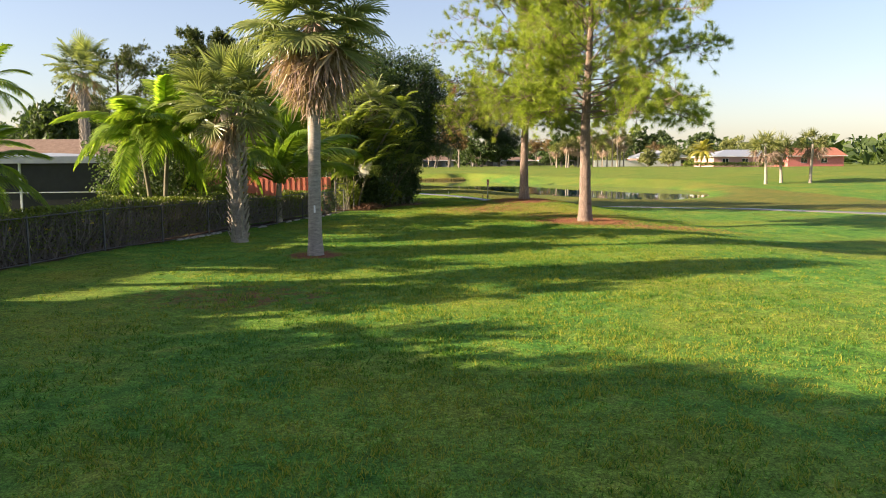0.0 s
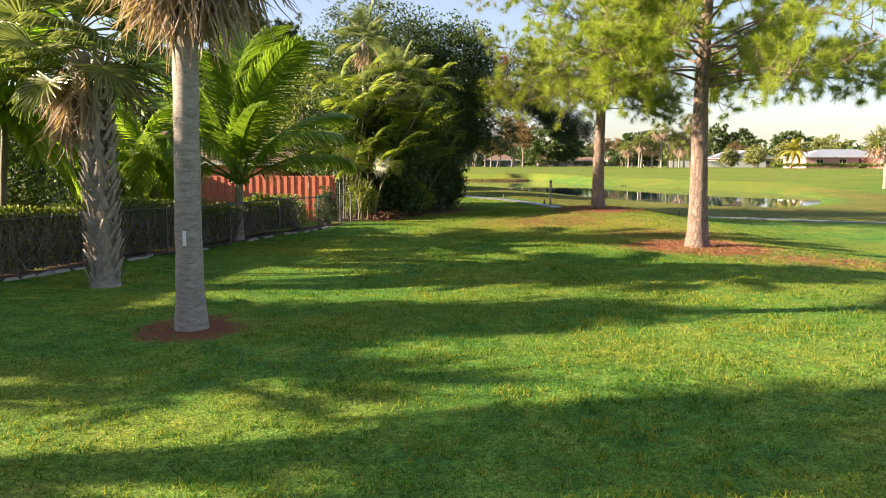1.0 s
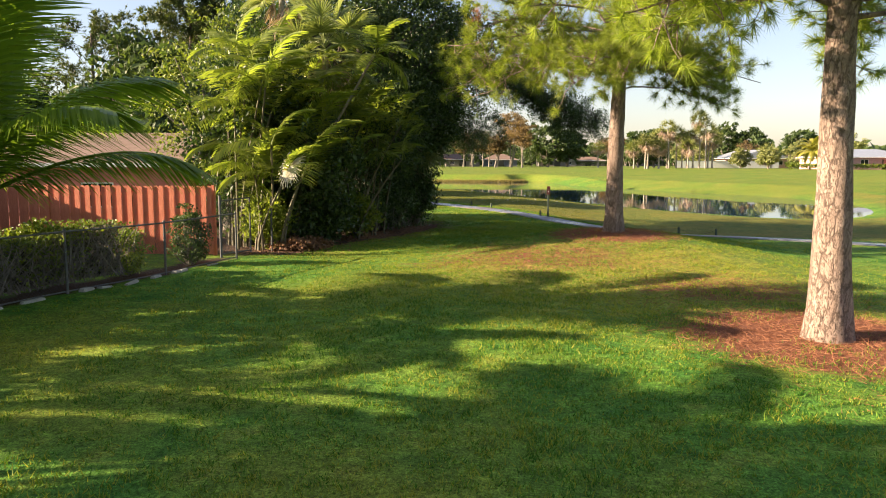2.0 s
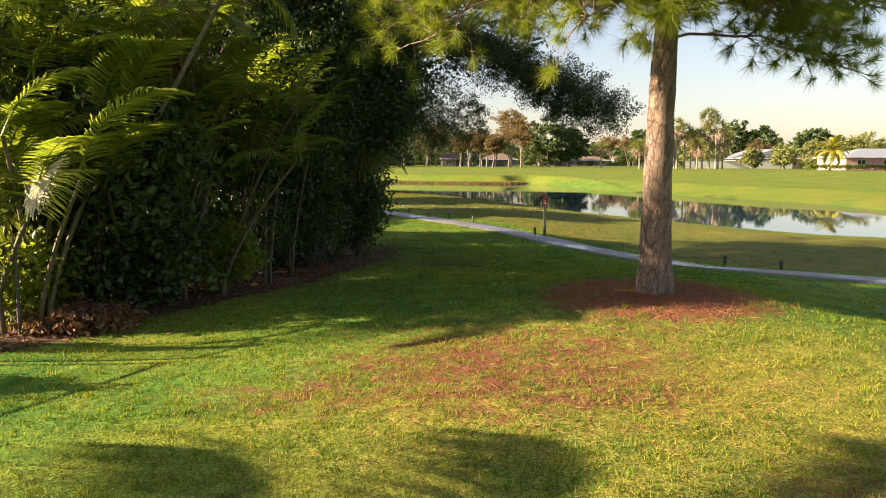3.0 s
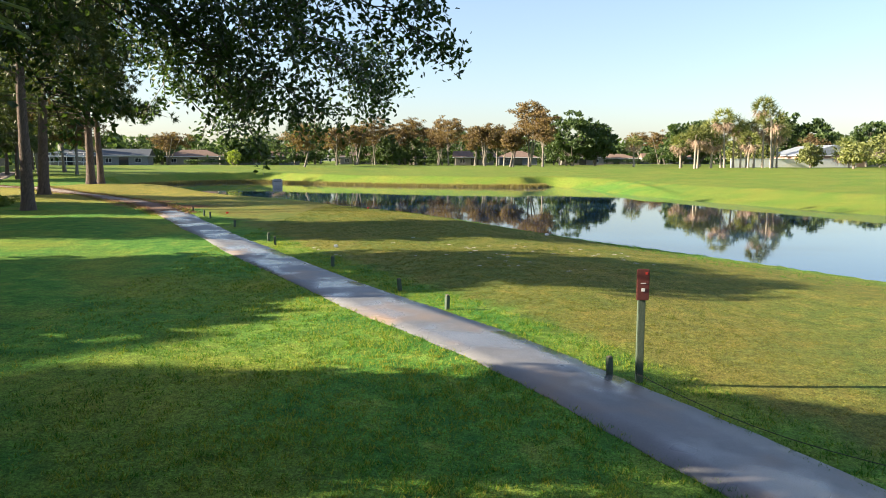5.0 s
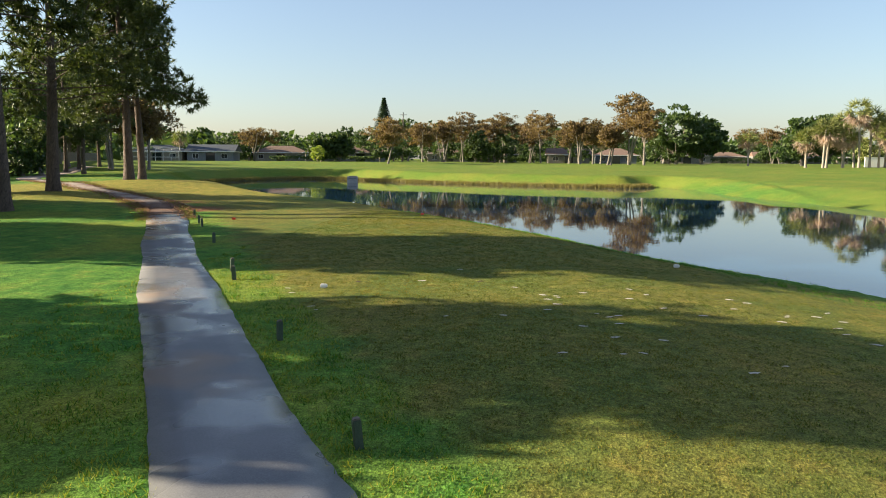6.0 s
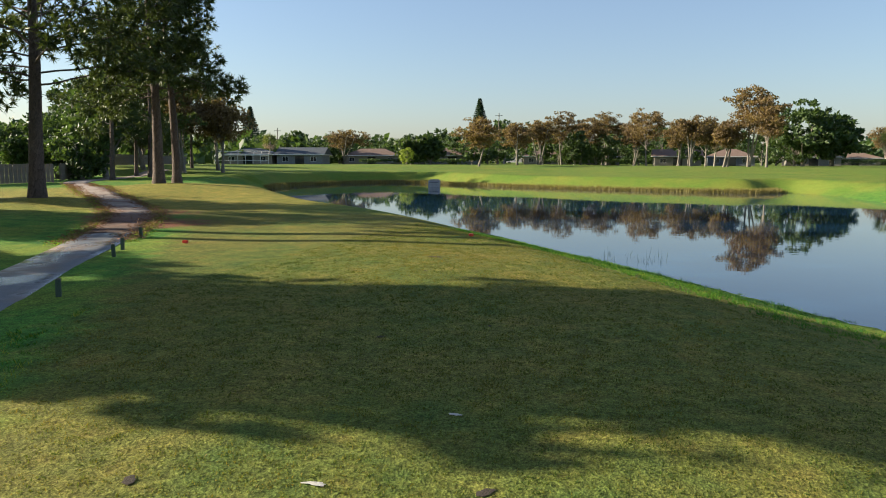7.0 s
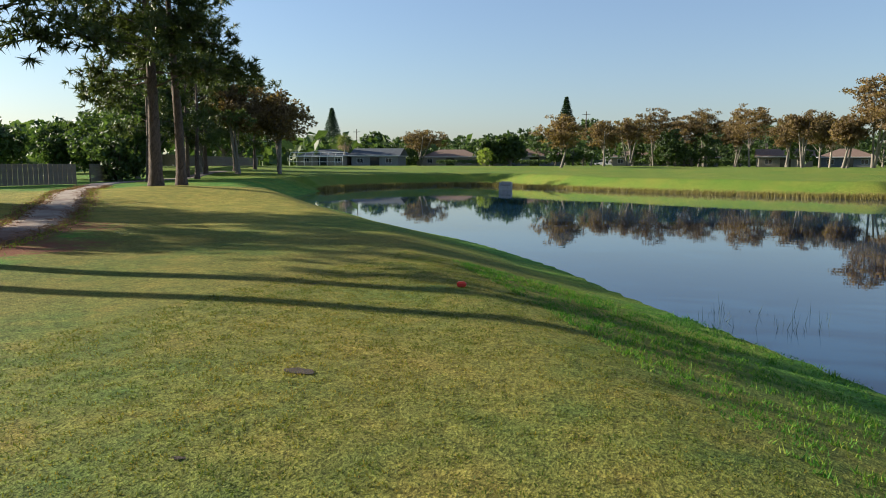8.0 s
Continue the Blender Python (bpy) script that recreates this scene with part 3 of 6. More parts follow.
def build_path():
    line = rounded(PATH_LINE, False, 40)
    t = unit(np.gradient(line, axis=0))
    nrm = np.stack([-t[:, 1], t[:, 0]], 1)
    r = rng_of(3)
    wob = np.convolve(r.normal(size=(len(line) + 60)), np.ones(25) / 25, "same")[30:-30] * 0.16
    width = np.interp(line[:, 1], [55, 66, 72, 92, 95, 100, 106, 120, 132], [1.8, 1.7, 1.48, 1.45, 1.6, 1.65, 1.6, 1.8, 2.3])
    cols = []
    for k, (o, dz) in enumerate(((-0.5, -0.05), (-0.49, 0.012), (-0.25, 0.022), (0, 0.028), (0.25, 0.022), (0.49, 0.012), (0.5, -0.05))):
        q = line + nrm * (width * o + wob * np.sign(o) * (abs(o) > 0.3))[:, None]
        cols.append(np.column_stack([q, land(q[:, 0], q[:, 1]) + dz + 0.012]))
    v = np.stack(cols, 1).reshape(-1, 3)
    n, m = len(line), len(cols)
    i, j = np.meshgrid(np.arange(n - 1), np.arange(m - 1), indexing="ij")
    k = i * m + j
    f = np.stack([k, k + m, k + m + 1, k + 1], -1).reshape(-1, 4)
    cut = int(np.argmax(line[:, 1] > 93.2)) * (m - 1)
    thing("cart_path", build_mesh("cart_path", [(v, f[:cut])], "path", True), "worn grey asphalt cart path with damp patches along the tee", "path", kind="structure")
    thing("sandy_track", build_mesh("sandy_track", [(v, f[cut:])], "track", True), "pale sandy stretch of the cart path under the pines", "path", kind="structure")


build_path()


# ---- palms ----
def fan_frond(seed, blade=0.85, petiole=0.9, fold=0.5, droop=0.55, mat="sabal"):
    """A costapalmate fan leaf along +x, drooping at the tips."""
    r = rng_of(seed)
    chunks = []
    n = 42
    stem = np.array([(petiole * t, 0, 0.10 * math.sin(t * 2.5) - 0.12 * t * t) for t in np.linspace(0, 1, 5)])
    chunks.append(tube(stem, np.linspace(0.022, 0.012, 5), 4))
    tip = stem[-1]
    vs, fs = [], []
    for i in range(n):
        a = (i / (n - 1) - 0.5) * 2 * radians(118) + r.normal() * 0.02
        ln = blade * (1.0 - 0.25 * abs(a) / 2) * r.uniform(0.9, 1.08)
        start = tip + np.array([0.30 * blade * math.cos(a * 0.5) * (1 - abs(a) / 3), 0, -0.05])
        d = np.array([math.cos(a), math.sin(a), 0])
        w = np.array([-math.sin(a), math.cos(a), 0])
        lift = fold * abs(math.sin(a)) * 0.35
        b = len(vs)
        for k, s in enumerate((0.0, 0.45, 0.8, 1.0)):
            half = (0.012, 0.021, 0.013, 0.002)[k] * (1.5 if mat == "sabal_dead" else 1.0)
            z = lift * s - droop * (s**2.2) * ln * (0.6 + 0.5 * r.random() * (k == 3))
            c = start + d * ln * s + np.array([0, 0, z])
            ridge = np.array([0, 0, 0.010 * (1 if i % 2 else -1)])
            vs += [c - w * half + ridge, c + w * half - ridge]
            if k:
                fs.append((b + 2 * k - 2, b + 2 * k - 1, b + 2 * k + 1, b + 2 * k))
    chunks.append((np.array(vs), np.array(fs)))
    return build_mesh("frond", chunks, mat)


def feather_frond(seed, length=2.6, leaflets=44, leaf_len=0.55, arch=0.55, droop=0.5, mat="feather", width=0.03, bushy=0.0, forward=1.0):
    """A pinnate leaf along +x that arches over."""
    r = rng_of(seed)
    t = np.linspace(0, 1, 12)
    line = np.stack([length * (t - 0.16 * t**3), 0.06 * length * np.sin(t * 2 + seed), length * (0.30 * t - arch * t**2.2)], 1)
    chunks = [tube(line, np.linspace(0.024, 0.005, 12) * (length / 2.6) ** 0.5, 4)]
    vs, fs = [], []
    tang = unit(np.gradient(line, axis=0))
    for side in (-1, 1):
        for i in range(leaflets):
            s = 0.14 + 0.86 * (i + r.uniform(-0.3, 0.3)) / leaflets
            s = min(max(s, 0.1), 0.995)
            p = np.array([np.interp(s, t, line[:, k]) for k in range(3)])
            d = np.array([np.interp(s, t, tang[:, k]) for k in range(3)])
            out = np.array([0, side, 0]) + d * (0.55 + 0.6 * s) * forward
            out[2] += bushy * r.uniform(-1, 1) + 0.15
            out /= np.linalg.norm(out)
            ln = leaf_len * math.sin(math.pi * (0.12 + 0.80 * s)) ** 0.6 * r.uniform(0.85, 1.1)
            wv = np.cross(out, np.array([0, 0, 1.0]))
            wv = wv / (np.linalg.norm(wv) + 1e-9)
            b = len(vs)
            for k, q in enumerate((0.0, 0.5, 1.0)):
                half = width * (0.5, 0.6, 0.06)[k]
                c = p + out * ln * q + np.array([0, 0, -droop * ln * q * q * r.uniform(0.8, 1.2)])
                vs += [c - wv * half, c + wv * half]
                if k:
                    fs.append((b + 2 * k - 2, b + 2 * k - 1, b + 2 * k + 1, b + 2 * k))
    chunks.append((np.array(vs), np.array(fs)))
    return build_mesh("frond", chunks, mat)


def turn(az, el, roll=0.0, scale=1.0, at=(0, 0, 0)):
    """A leaf's pose: heading, elevation and roll in degrees."""
    return Matrix.Translation(at) @ Matrix.Rotation(radians(az), 4, "Z") @ Matrix.Rotation(radians(-el), 4, "Y") @ Matrix.Rotation(radians(roll), 4, "X") @ Matrix.Scale(scale, 4)


def trunk_mesh(height, r0, r1, bend=(0, 0), sides=14, flare=1.25, rings=24, ripple=0.0, mat="sabal_bark", seed=0):
    r = rng_of(seed)
    t = np.linspace(0, 1, rings)
    line = np.stack([bend[0] * t**1.6, bend[1] * t**1.6, height * t - 0.12 * (t == 0)], 1)
    rad = (r0 + (r1 - r0) * t) * (1 + (flare - 1) * np.exp(-t * height / 0.35)) * (1 + ripple * np.where(np.arange(rings) % 2, 1, -1) * 0.5)
    v, f = tube(line, rad, sides)
    v = v + r.normal(size=v.shape) * r0 * 0.025
    return build_mesh("trunk", [(v, f)], mat, True), line[-1]


FAN = [fan_frond(s, 0.88, 0.95, 0.5, 0.16 + 0.11 * s) for s in range(4)]
def dead_fan(seed):
    """A dry fan leaf: bent stem along +x, its segments folded together and hanging past the end."""
    r = rng_of(seed)
    stem = np.array([(0.85 * t, 0, 0.06 * math.sin(t * 3)) for t in np.linspace(0, 1, 5)])
    chunks = [tube(stem, np.linspace(0.02, 0.01, 5), 4)]
    vs, fs = [], []
    for i in range(30):
        a = r.normal() * 0.42
        d = unit(np.array([math.cos(a) * 0.85, math.sin(a), r.normal() * 0.2 - 0.4]))
        w = unit(np.cross(d, r.normal(size=3)))
        start = stem[-1] + np.array([r.uniform(-0.22, 0.1), r.normal() * 0.05, r.normal() * 0.04])
        ln = r.uniform(0.6, 1.05)
        curl = r.normal(size=3) * 0.14
        b = len(vs)
        for k, s in enumerate((0.0, 0.4, 0.75, 1.0)):
            half = (0.014, 0.022, 0.014, 0.003)[k]
            c = start + d * ln * s + curl * s**2
            vs += [c - w * half, c + w * half]
            if k:
                fs.append((b + 2 * k - 2, b + 2 * k - 1, b + 2 * k + 1, b + 2 * k))
    chunks.append((np.array(vs), np.array(fs)))
    return build_mesh("frond", chunks, "sabal_dead")


FAN_DEAD = [dead_fan(10 + s) for s in range(4)]
FEATHER = [feather_frond(s, 2.6, 46, 0.62, 0.55, 0.45) for s in range(3)]
UPRIGHT = [feather_frond(15 + s, 2.7, 84, 0.62, 0.36, 0.7, width=0.022) for s in range(3)]
BUSHY = [feather_frond(20 + s, 2.1, 84, 0.50, 0.72, 0.6, "foxtail", 0.032, 0.3) for s in range(3)]
ARECA = [feather_frond(30 + s, 2.0, 34, 0.60, 0.50, 0.35, "areca", 0.034, 0.12, 0.55) for s in range(3)]
ARECA_PALE = feather_frond(41, 1.5, 30, 0.42, 0.9, 0.9, "sabal_dead", 0.04)
YELLOW = [feather_frond(50 + s, 3.4, 30, 0.8, 0.6, 0.5, "yellow_frond", 0.10) for s in range(2)]


def boots(height, radius, seed, low=0.0):
    """Old leaf bases criss-crossing on a palm trunk."""
    r = rng_of(seed)
    chunks = []
    z, k = low, 0
    while z < height:
        for j in range(7):
            a = j * 2 * math.pi / 7 + (k % 2) * math.pi / 7 + r.normal() * 0.06
            w, ln = radius * 0.42, 0.34 * r.uniform(0.85, 1.2)
            o, s = np.array([math.cos(a), math.sin(a), 0]), np.array([-math.sin(a), math.cos(a), 0])
            lean = s * (0.55 if k % 2 else -0.55) * ln * 0.5
            p0, p1 = o * radius * 0.9 + np.array([0, 0, z]), o * radius * 1.5 + lean + np.array([0, 0, z + ln])
            v = np.array([p0 - s * w, p0 + s * w, p0 + o * 0.03, p1 - s * w * 0.38, p1 + s * w * 0.38, p1 + o * 0.035])
            chunks.append((v, np.array([(0, 2, 5, 3), (2, 1, 4, 5)])))
            chunks.append((v, np.array([(3, 5, 4), (0, 3, 4)])))
        z += 0.19
        k += 1
    return build_mesh("leaf_base", chunks, "boot")


def sabal(x, y, height, seed, label, r0=0.21, skirt=10, green=34, booted=False, size=1.0, bend=(0, 0), name="cabbage_palm"):
    r = rng_of(seed)
    ob = root(name, x, y, at_ground(x, y), 0, label, "palm tree")
    me, top = trunk_mesh(height, r0, r0 * 0.86, bend, seed=seed, ripple=0.03, flare=1.35)
    part("trunk", me, ob)
    if booted:
        part("leaf_base", boots(height - 0.2, r0, seed), ob, "criss-crossed split grey leaf bases")
    for i in range(green):
        q = i / green
        el = 78 - 112 * q**0.85 + r.normal() * 7
        part("frond", FAN[i % 4], ob, "", turn(i * 137.5 + r.normal() * 12, el, r.normal() * 14, size * r.uniform(0.88, 1.12), (top[0], top[1], top[2] + 0.1 + 0.35 * (1 - q))))
    for i in range(skirt):
        part("frond", FAN_DEAD[i % 4], ob, "dry brown hanging fan leaf", turn(i * 137.5 + 40, -38 - 40 * math.sqrt(i / skirt) + r.normal() * 5, r.normal() * 12, size * r.uniform(0.9, 1.2), (top[0], top[1], top[2] + 0.15 - 0.35 * i / skirt)))
    return ob


def feather_palm(x, y, height, seed, label, fronds, count=16, size=1.0, r0=0.08, name="palm", bend=(0, 0), low=-25, high=80, mat="cane", z=None):
    r = rng_of(seed)
    ob = root(name, x, y, at_ground(x, y) if z is None else z, 0, label, "palm tree")
    me, top = trunk_mesh(height, r0, r0 * 0.75, bend, 10, 1.4, 18, 0.05, mat, seed)
    part("trunk", me, ob)
    for i in range(count):
        q = i / max(count - 1, 1)
        el = high + (low - high) * q + r.normal() * 6
        part("frond", fronds[i % len(fronds)], ob, "", turn(i * 137.5 + r.normal() * 10, el, r.normal() * 10, size * r.uniform(0.85, 1.1), tuple(top)))
    return ob


tall = sabal(-2.07, 21.0, 6.7, 1, "tall cabbage palm with smooth grey trunk and dry brown leaf skirt", 0.2, 110, 64, size=1.2, bend=(0.12, 0.1))
part("tag", build_mesh("tag", [box(0.0, -0.225, 1.28, 0.05, -0.21, 1.50)], "white"), tall, "small white marker on the trunk")
sabal(-4.92, 24.4, 4.5, 2, "cabbage palm with criss-crossed leaf bases beside the hedge", 0.23, 14, 44, True, 0.98, bend=(-0.3, 0.0))
sabal(-17.2, 44.0, 7.9, 3, "tall cabbage palm with shaggy trunk behind the houses", 0.2, 4, 26, True, 1.0)
feather_palm(-8.1, 25.6, 3.4, 4, "bushy lime green palm with slim pale double trunk", BUSHY, 17, 1.3, 0.085, "foxtail_palm", (-0.35, 0), -15, 78)
feather_palm(-7.8, 25.9, 3.9, 5, "bushy lime green palm with slim pale double trunk", BUSHY, 17, 1.3, 0.085, "foxtail_palm", (0.3, 0), -15, 78)
feather_palm(-10.4, 18.6, 2.1, 6, "bushy lime green palm with drooping fronds beside the porch", BUSHY, 15, 0.95, 0.08, "foxtail_palm", (-0.2, 0), -40, 70)
feather_palm(-12.0, 20.8, 2.5, 7, "bushy lime green palm with drooping fronds beside the porch", BUSHY, 15, 0.95, 0.08, "foxtail_palm", (0.1, 0), -40, 70)
feather_palm(-32.0, 60.0, 9.2, 8, "tall coconut palm with arching feathery crown", FEATHER, 24, 1.75, 0.16, "coconut_palm", (1.0, 0), -35, 80)
feather_palm(-4.8, 33.4, 1.8, 9, "young coconut palm with long upright green fronds", UPRIGHT, 18, 2.0, 0.16, "coconut_palm", (0.1, 0), 8, 86, "boot")
feather_palm(-6.7, 30.5, 2.7, 10, "slender green palm behind the hedge", BUSHY, 12, 1.1, 0.07, "foxtail_palm", (0.1, 0), -30, 75)
feather_palm(-9.2, 33.0, 3.4, 11, "slender green palm behind the hedge", BUSHY, 12, 1.2, 0.075, "foxtail_palm", (0.2, 0), -30, 75)


# ---- trees ----
def limb(start, direction, length, r0, r, sag=0.15, steps=7, wiggle=0.08, up=0.0):
    p, d = np.array(start, float), unit(np.array(direction, float))
    out = [p.copy()]
    for i in range(steps):
        d = unit(d + r.normal(size=3) * wiggle + np.array([0, 0, up - sag * i / steps]))
        p = p + d * length / steps
        out.append(p.copy())
    return np.array(out), np.linspace(r0, r0 * 0.3, steps + 1)


def tufts(ends, ways, r, per=34, length=0.24, width=0.006, spread=0.75):
    """Bottle-brush bunches of needles at twig ends."""
    n = len(ends)
    base = np.repeat(ends, per, 0) - np.repeat(ways, per, 0) * r.uniform(0, 0.16, (n * per, 1))
    d = unit(np.repeat(ways, per, 0) * 0.7 + r.normal(size=(n * per, 3)) * spread + np.array([0, 0, -0.08]))
    return blades(base, d, length * r.uniform(0.7, 1.15, n * per), width, r)


def pine(x, y, height, r0, low, reach, seed, label, limbs=30, tuft=34, needles="pine", bend=(0, 0), width=0.006, long_needle=0.25, z=None, twigs=13, boughs=(), bark="pine_bark", heads=5, taper=0.0):
    r = rng_of(seed)
    ob = root("slash_pine", x, y, at_ground(x, y) if z is None else z, 0, label, "pine tree")
    t = np.linspace(0, 1, 26)
    line = np.stack([bend[0] * t**1.3 + 0.05 * np.sin(t * 7 + seed), bend[1] * t**1.3 + 0.05 * np.cos(t * 6 + seed), height * t - 0.15 * (t == 0)], 1)
    rad = (r0 * (1 - 0.78 * t)) * (1 + 0.35 * np.exp(-t * height / 0.35))
    v, f = tube(line, rad, 20)
    v = v + r.normal(size=v.shape) * r0 * 0.03
    part("trunk", build_mesh("trunk", [(v, f)], bark, True), ob)
    wood, ends, ways, owner, n_twig = [], [], [], [], 0
    plan = []
    for i in range(limbs):
        q = (i + r.random()) / limbs
        az = i * 2.4 + r.normal() * 0.3
        ln = reach * (0.45 + 0.75 * math.sin(math.pi * min(0.22 + 0.72 * q, 1))) * r.uniform(0.65, 1.15)
        if taper:
            ln = reach * (1.08 - taper * q) * r.uniform(0.6, 1.1)
        plan.append((low + (height - low) * q * 0.97, az, ln, 0.02 + 0.85 * q, q))
    for bx, by, bz in boughs:
        plan.append((bz + 0.55, math.atan2(by, bx), math.hypot(bx, by), bz, -1.0))
    for h, az, ln, up, q in plan:
        s = h / height
        p = np.array([np.interp(s, t, line[:, k]) for k in range(3)])
        d = np.array([math.cos(az), math.sin(az), up])
        pts, rr = limb(p, d, ln, r0 * 0.15 * (1 - 0.5 * max(q, 0)), r, 0.22, 8, 0.11, 0.05)
        if q < 0:
            u = np.linspace(0, 1, 9)[:, None]
            pts = p + (np.array([math.cos(az) * ln, math.sin(az) * ln, up]) - p) * u + np.array([0, 0, 1.0]) * u * (1 - u) * 1.3 + r.normal(size=(9, 3)) * 0.07 * u
            rr = np.linspace(r0 * 0.11, 0.012, 9)
        wood.append(tube(pts, rr, 6))
        for k in range(twigs):
            u = r.uniform(0.22, 1.0) ** 0.75
            a = np.array([np.interp(u * 8, np.arange(9), pts[:, m]) for m in range(3)])
            w = unit(unit(pts[-1] - pts[0]) * 0.7 + r.normal(size=3) * 0.6 + np.array([0, 0, 0.12]))
            tl = r.uniform(0.35, 1.1) * reach / 4.8
            tp, tr = limb(a, w, tl, 0.018, r, 0.0, 3, 0.18, 0.06)
            if needles == "pine":
                wood.append(tube(tp, tr, 3))
            # a head of several brushes round the twig's end
            for g in range(heads):
                e = unit(w * 0.6 + r.normal(size=3) * (0.25 if g == 0 else 0.75) + np.array([0, 0, 0.15]))
                c = tp[-1] if g == 0 else tp[-1] + (tp[0] - tp[-1]) * r.uniform(0.1, 0.8)
                tip = c + e * (0.08 if g == 0 else r.uniform(0.25, 0.5))
                if g and needles == "pine":
                    wood.append(tube(np.array([c, tip]), [0.008, 0.005], 3))
                ends.append(tip)
                ways.append(e)
                owner.append(n_twig)
            n_twig += 1
    part("limb", build_mesh("limb", wood, bark, True), ob)
    ends, ways = np.array(ends), np.array(ways)
    owner = np.array(owner)
    rusty = set(r.permutation(n_twig)[:8].tolist()) if needles == "pine" else set()
    dead = np.isin(owner, list(rusty))
    part("crown", build_mesh("crown", [tufts(ends[~dead], ways[~dead], r, tuft, long_needle, width, 0.58 if needles == "pine" else 0.75)], needles), ob)
    for k in sorted(rusty):
        part("dead_needle", build_mesh("dead_needle", [tufts(ends[owner == k], ways[owner == k], r, tuft, long_needle, width)], "pine_dead"), ob, "rusty dead needle bunch")
    return ob


pine(9.19, 31.55, 11.0, 0.29, 4.6, 4.7, 21, "slash pine with plated pale bark and long bright needles", 60, 78, bend=(0.25, 0.3), width=0.0105, long_needle=0.29, twigs=24, heads=3,
     boughs=((5.2, -1.0, 4.3), (5.0, 1.4, 5.2), (3.6, 2.2, 4.6), (2.8, -2.6, 5.0), (-2.4, 1.6, 4.6), (-3.2, -1.0, 5.3), (-1.6, -2.2, 5.6), (-3.8, 1.8, 5.4), (4.2, -2.0, 4.6), (1.4, 2.6, 4.4)))
pine(8.96, 44.25, 12.6, 0.28, 4.9, 5.0, 22, "slash pine with reddish plated bark in a pine straw ring", 54, 96, bend=(0.45, 0.4), width=0.0075, long_needle=0.31, twigs=20, heads=3,
     boughs=((-5.4, 1.0, 4.5), (-4.6, 0.0, 5.0), (-4.0, -1.0, 4.5), (-3.0, 0.6, 5.3), (-2.6, -1.2, 4.9), (-1.8, -2.0, 4.3), (-1.4, -2.6, 4.9), (-0.6, -2.0, 4.3), (0.3, -2.0, 4.9), (1.2, -1.5, 5.0),
             (2.2, -0.5, 4.6), (2.6, 1.0, 5.2), (3.4, 0.5, 3.9), (3.6, 2.0, 4.7), (4.2, 1.5, 5.3), (-4.9, 2.0, 5.4), (1.6, 2.5, 5.4), (-1.5, 3.0, 5.6), (-5.0, -0.4, 5.6), (3.9, -1.0, 4.6)))
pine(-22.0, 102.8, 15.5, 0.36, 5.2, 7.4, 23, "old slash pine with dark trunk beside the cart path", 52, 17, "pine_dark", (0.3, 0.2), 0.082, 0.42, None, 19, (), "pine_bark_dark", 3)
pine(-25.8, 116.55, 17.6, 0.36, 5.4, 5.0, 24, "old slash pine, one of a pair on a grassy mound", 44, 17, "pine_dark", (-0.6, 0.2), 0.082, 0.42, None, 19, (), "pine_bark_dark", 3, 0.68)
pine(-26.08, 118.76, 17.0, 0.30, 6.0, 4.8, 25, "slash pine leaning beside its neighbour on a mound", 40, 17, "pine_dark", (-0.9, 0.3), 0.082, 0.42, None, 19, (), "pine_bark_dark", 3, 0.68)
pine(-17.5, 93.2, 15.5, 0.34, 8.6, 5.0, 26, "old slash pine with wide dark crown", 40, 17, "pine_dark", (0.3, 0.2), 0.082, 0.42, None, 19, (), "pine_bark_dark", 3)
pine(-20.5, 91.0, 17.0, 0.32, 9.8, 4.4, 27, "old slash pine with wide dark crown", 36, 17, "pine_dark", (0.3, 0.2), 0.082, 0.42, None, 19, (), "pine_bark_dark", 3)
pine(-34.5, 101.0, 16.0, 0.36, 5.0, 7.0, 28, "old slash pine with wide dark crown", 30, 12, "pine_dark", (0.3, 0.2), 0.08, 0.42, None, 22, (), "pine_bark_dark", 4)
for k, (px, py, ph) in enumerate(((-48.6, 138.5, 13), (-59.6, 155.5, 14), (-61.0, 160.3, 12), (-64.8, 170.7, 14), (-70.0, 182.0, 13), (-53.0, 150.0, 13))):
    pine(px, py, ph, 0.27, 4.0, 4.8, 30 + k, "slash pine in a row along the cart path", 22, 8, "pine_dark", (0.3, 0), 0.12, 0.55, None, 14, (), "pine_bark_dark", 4)


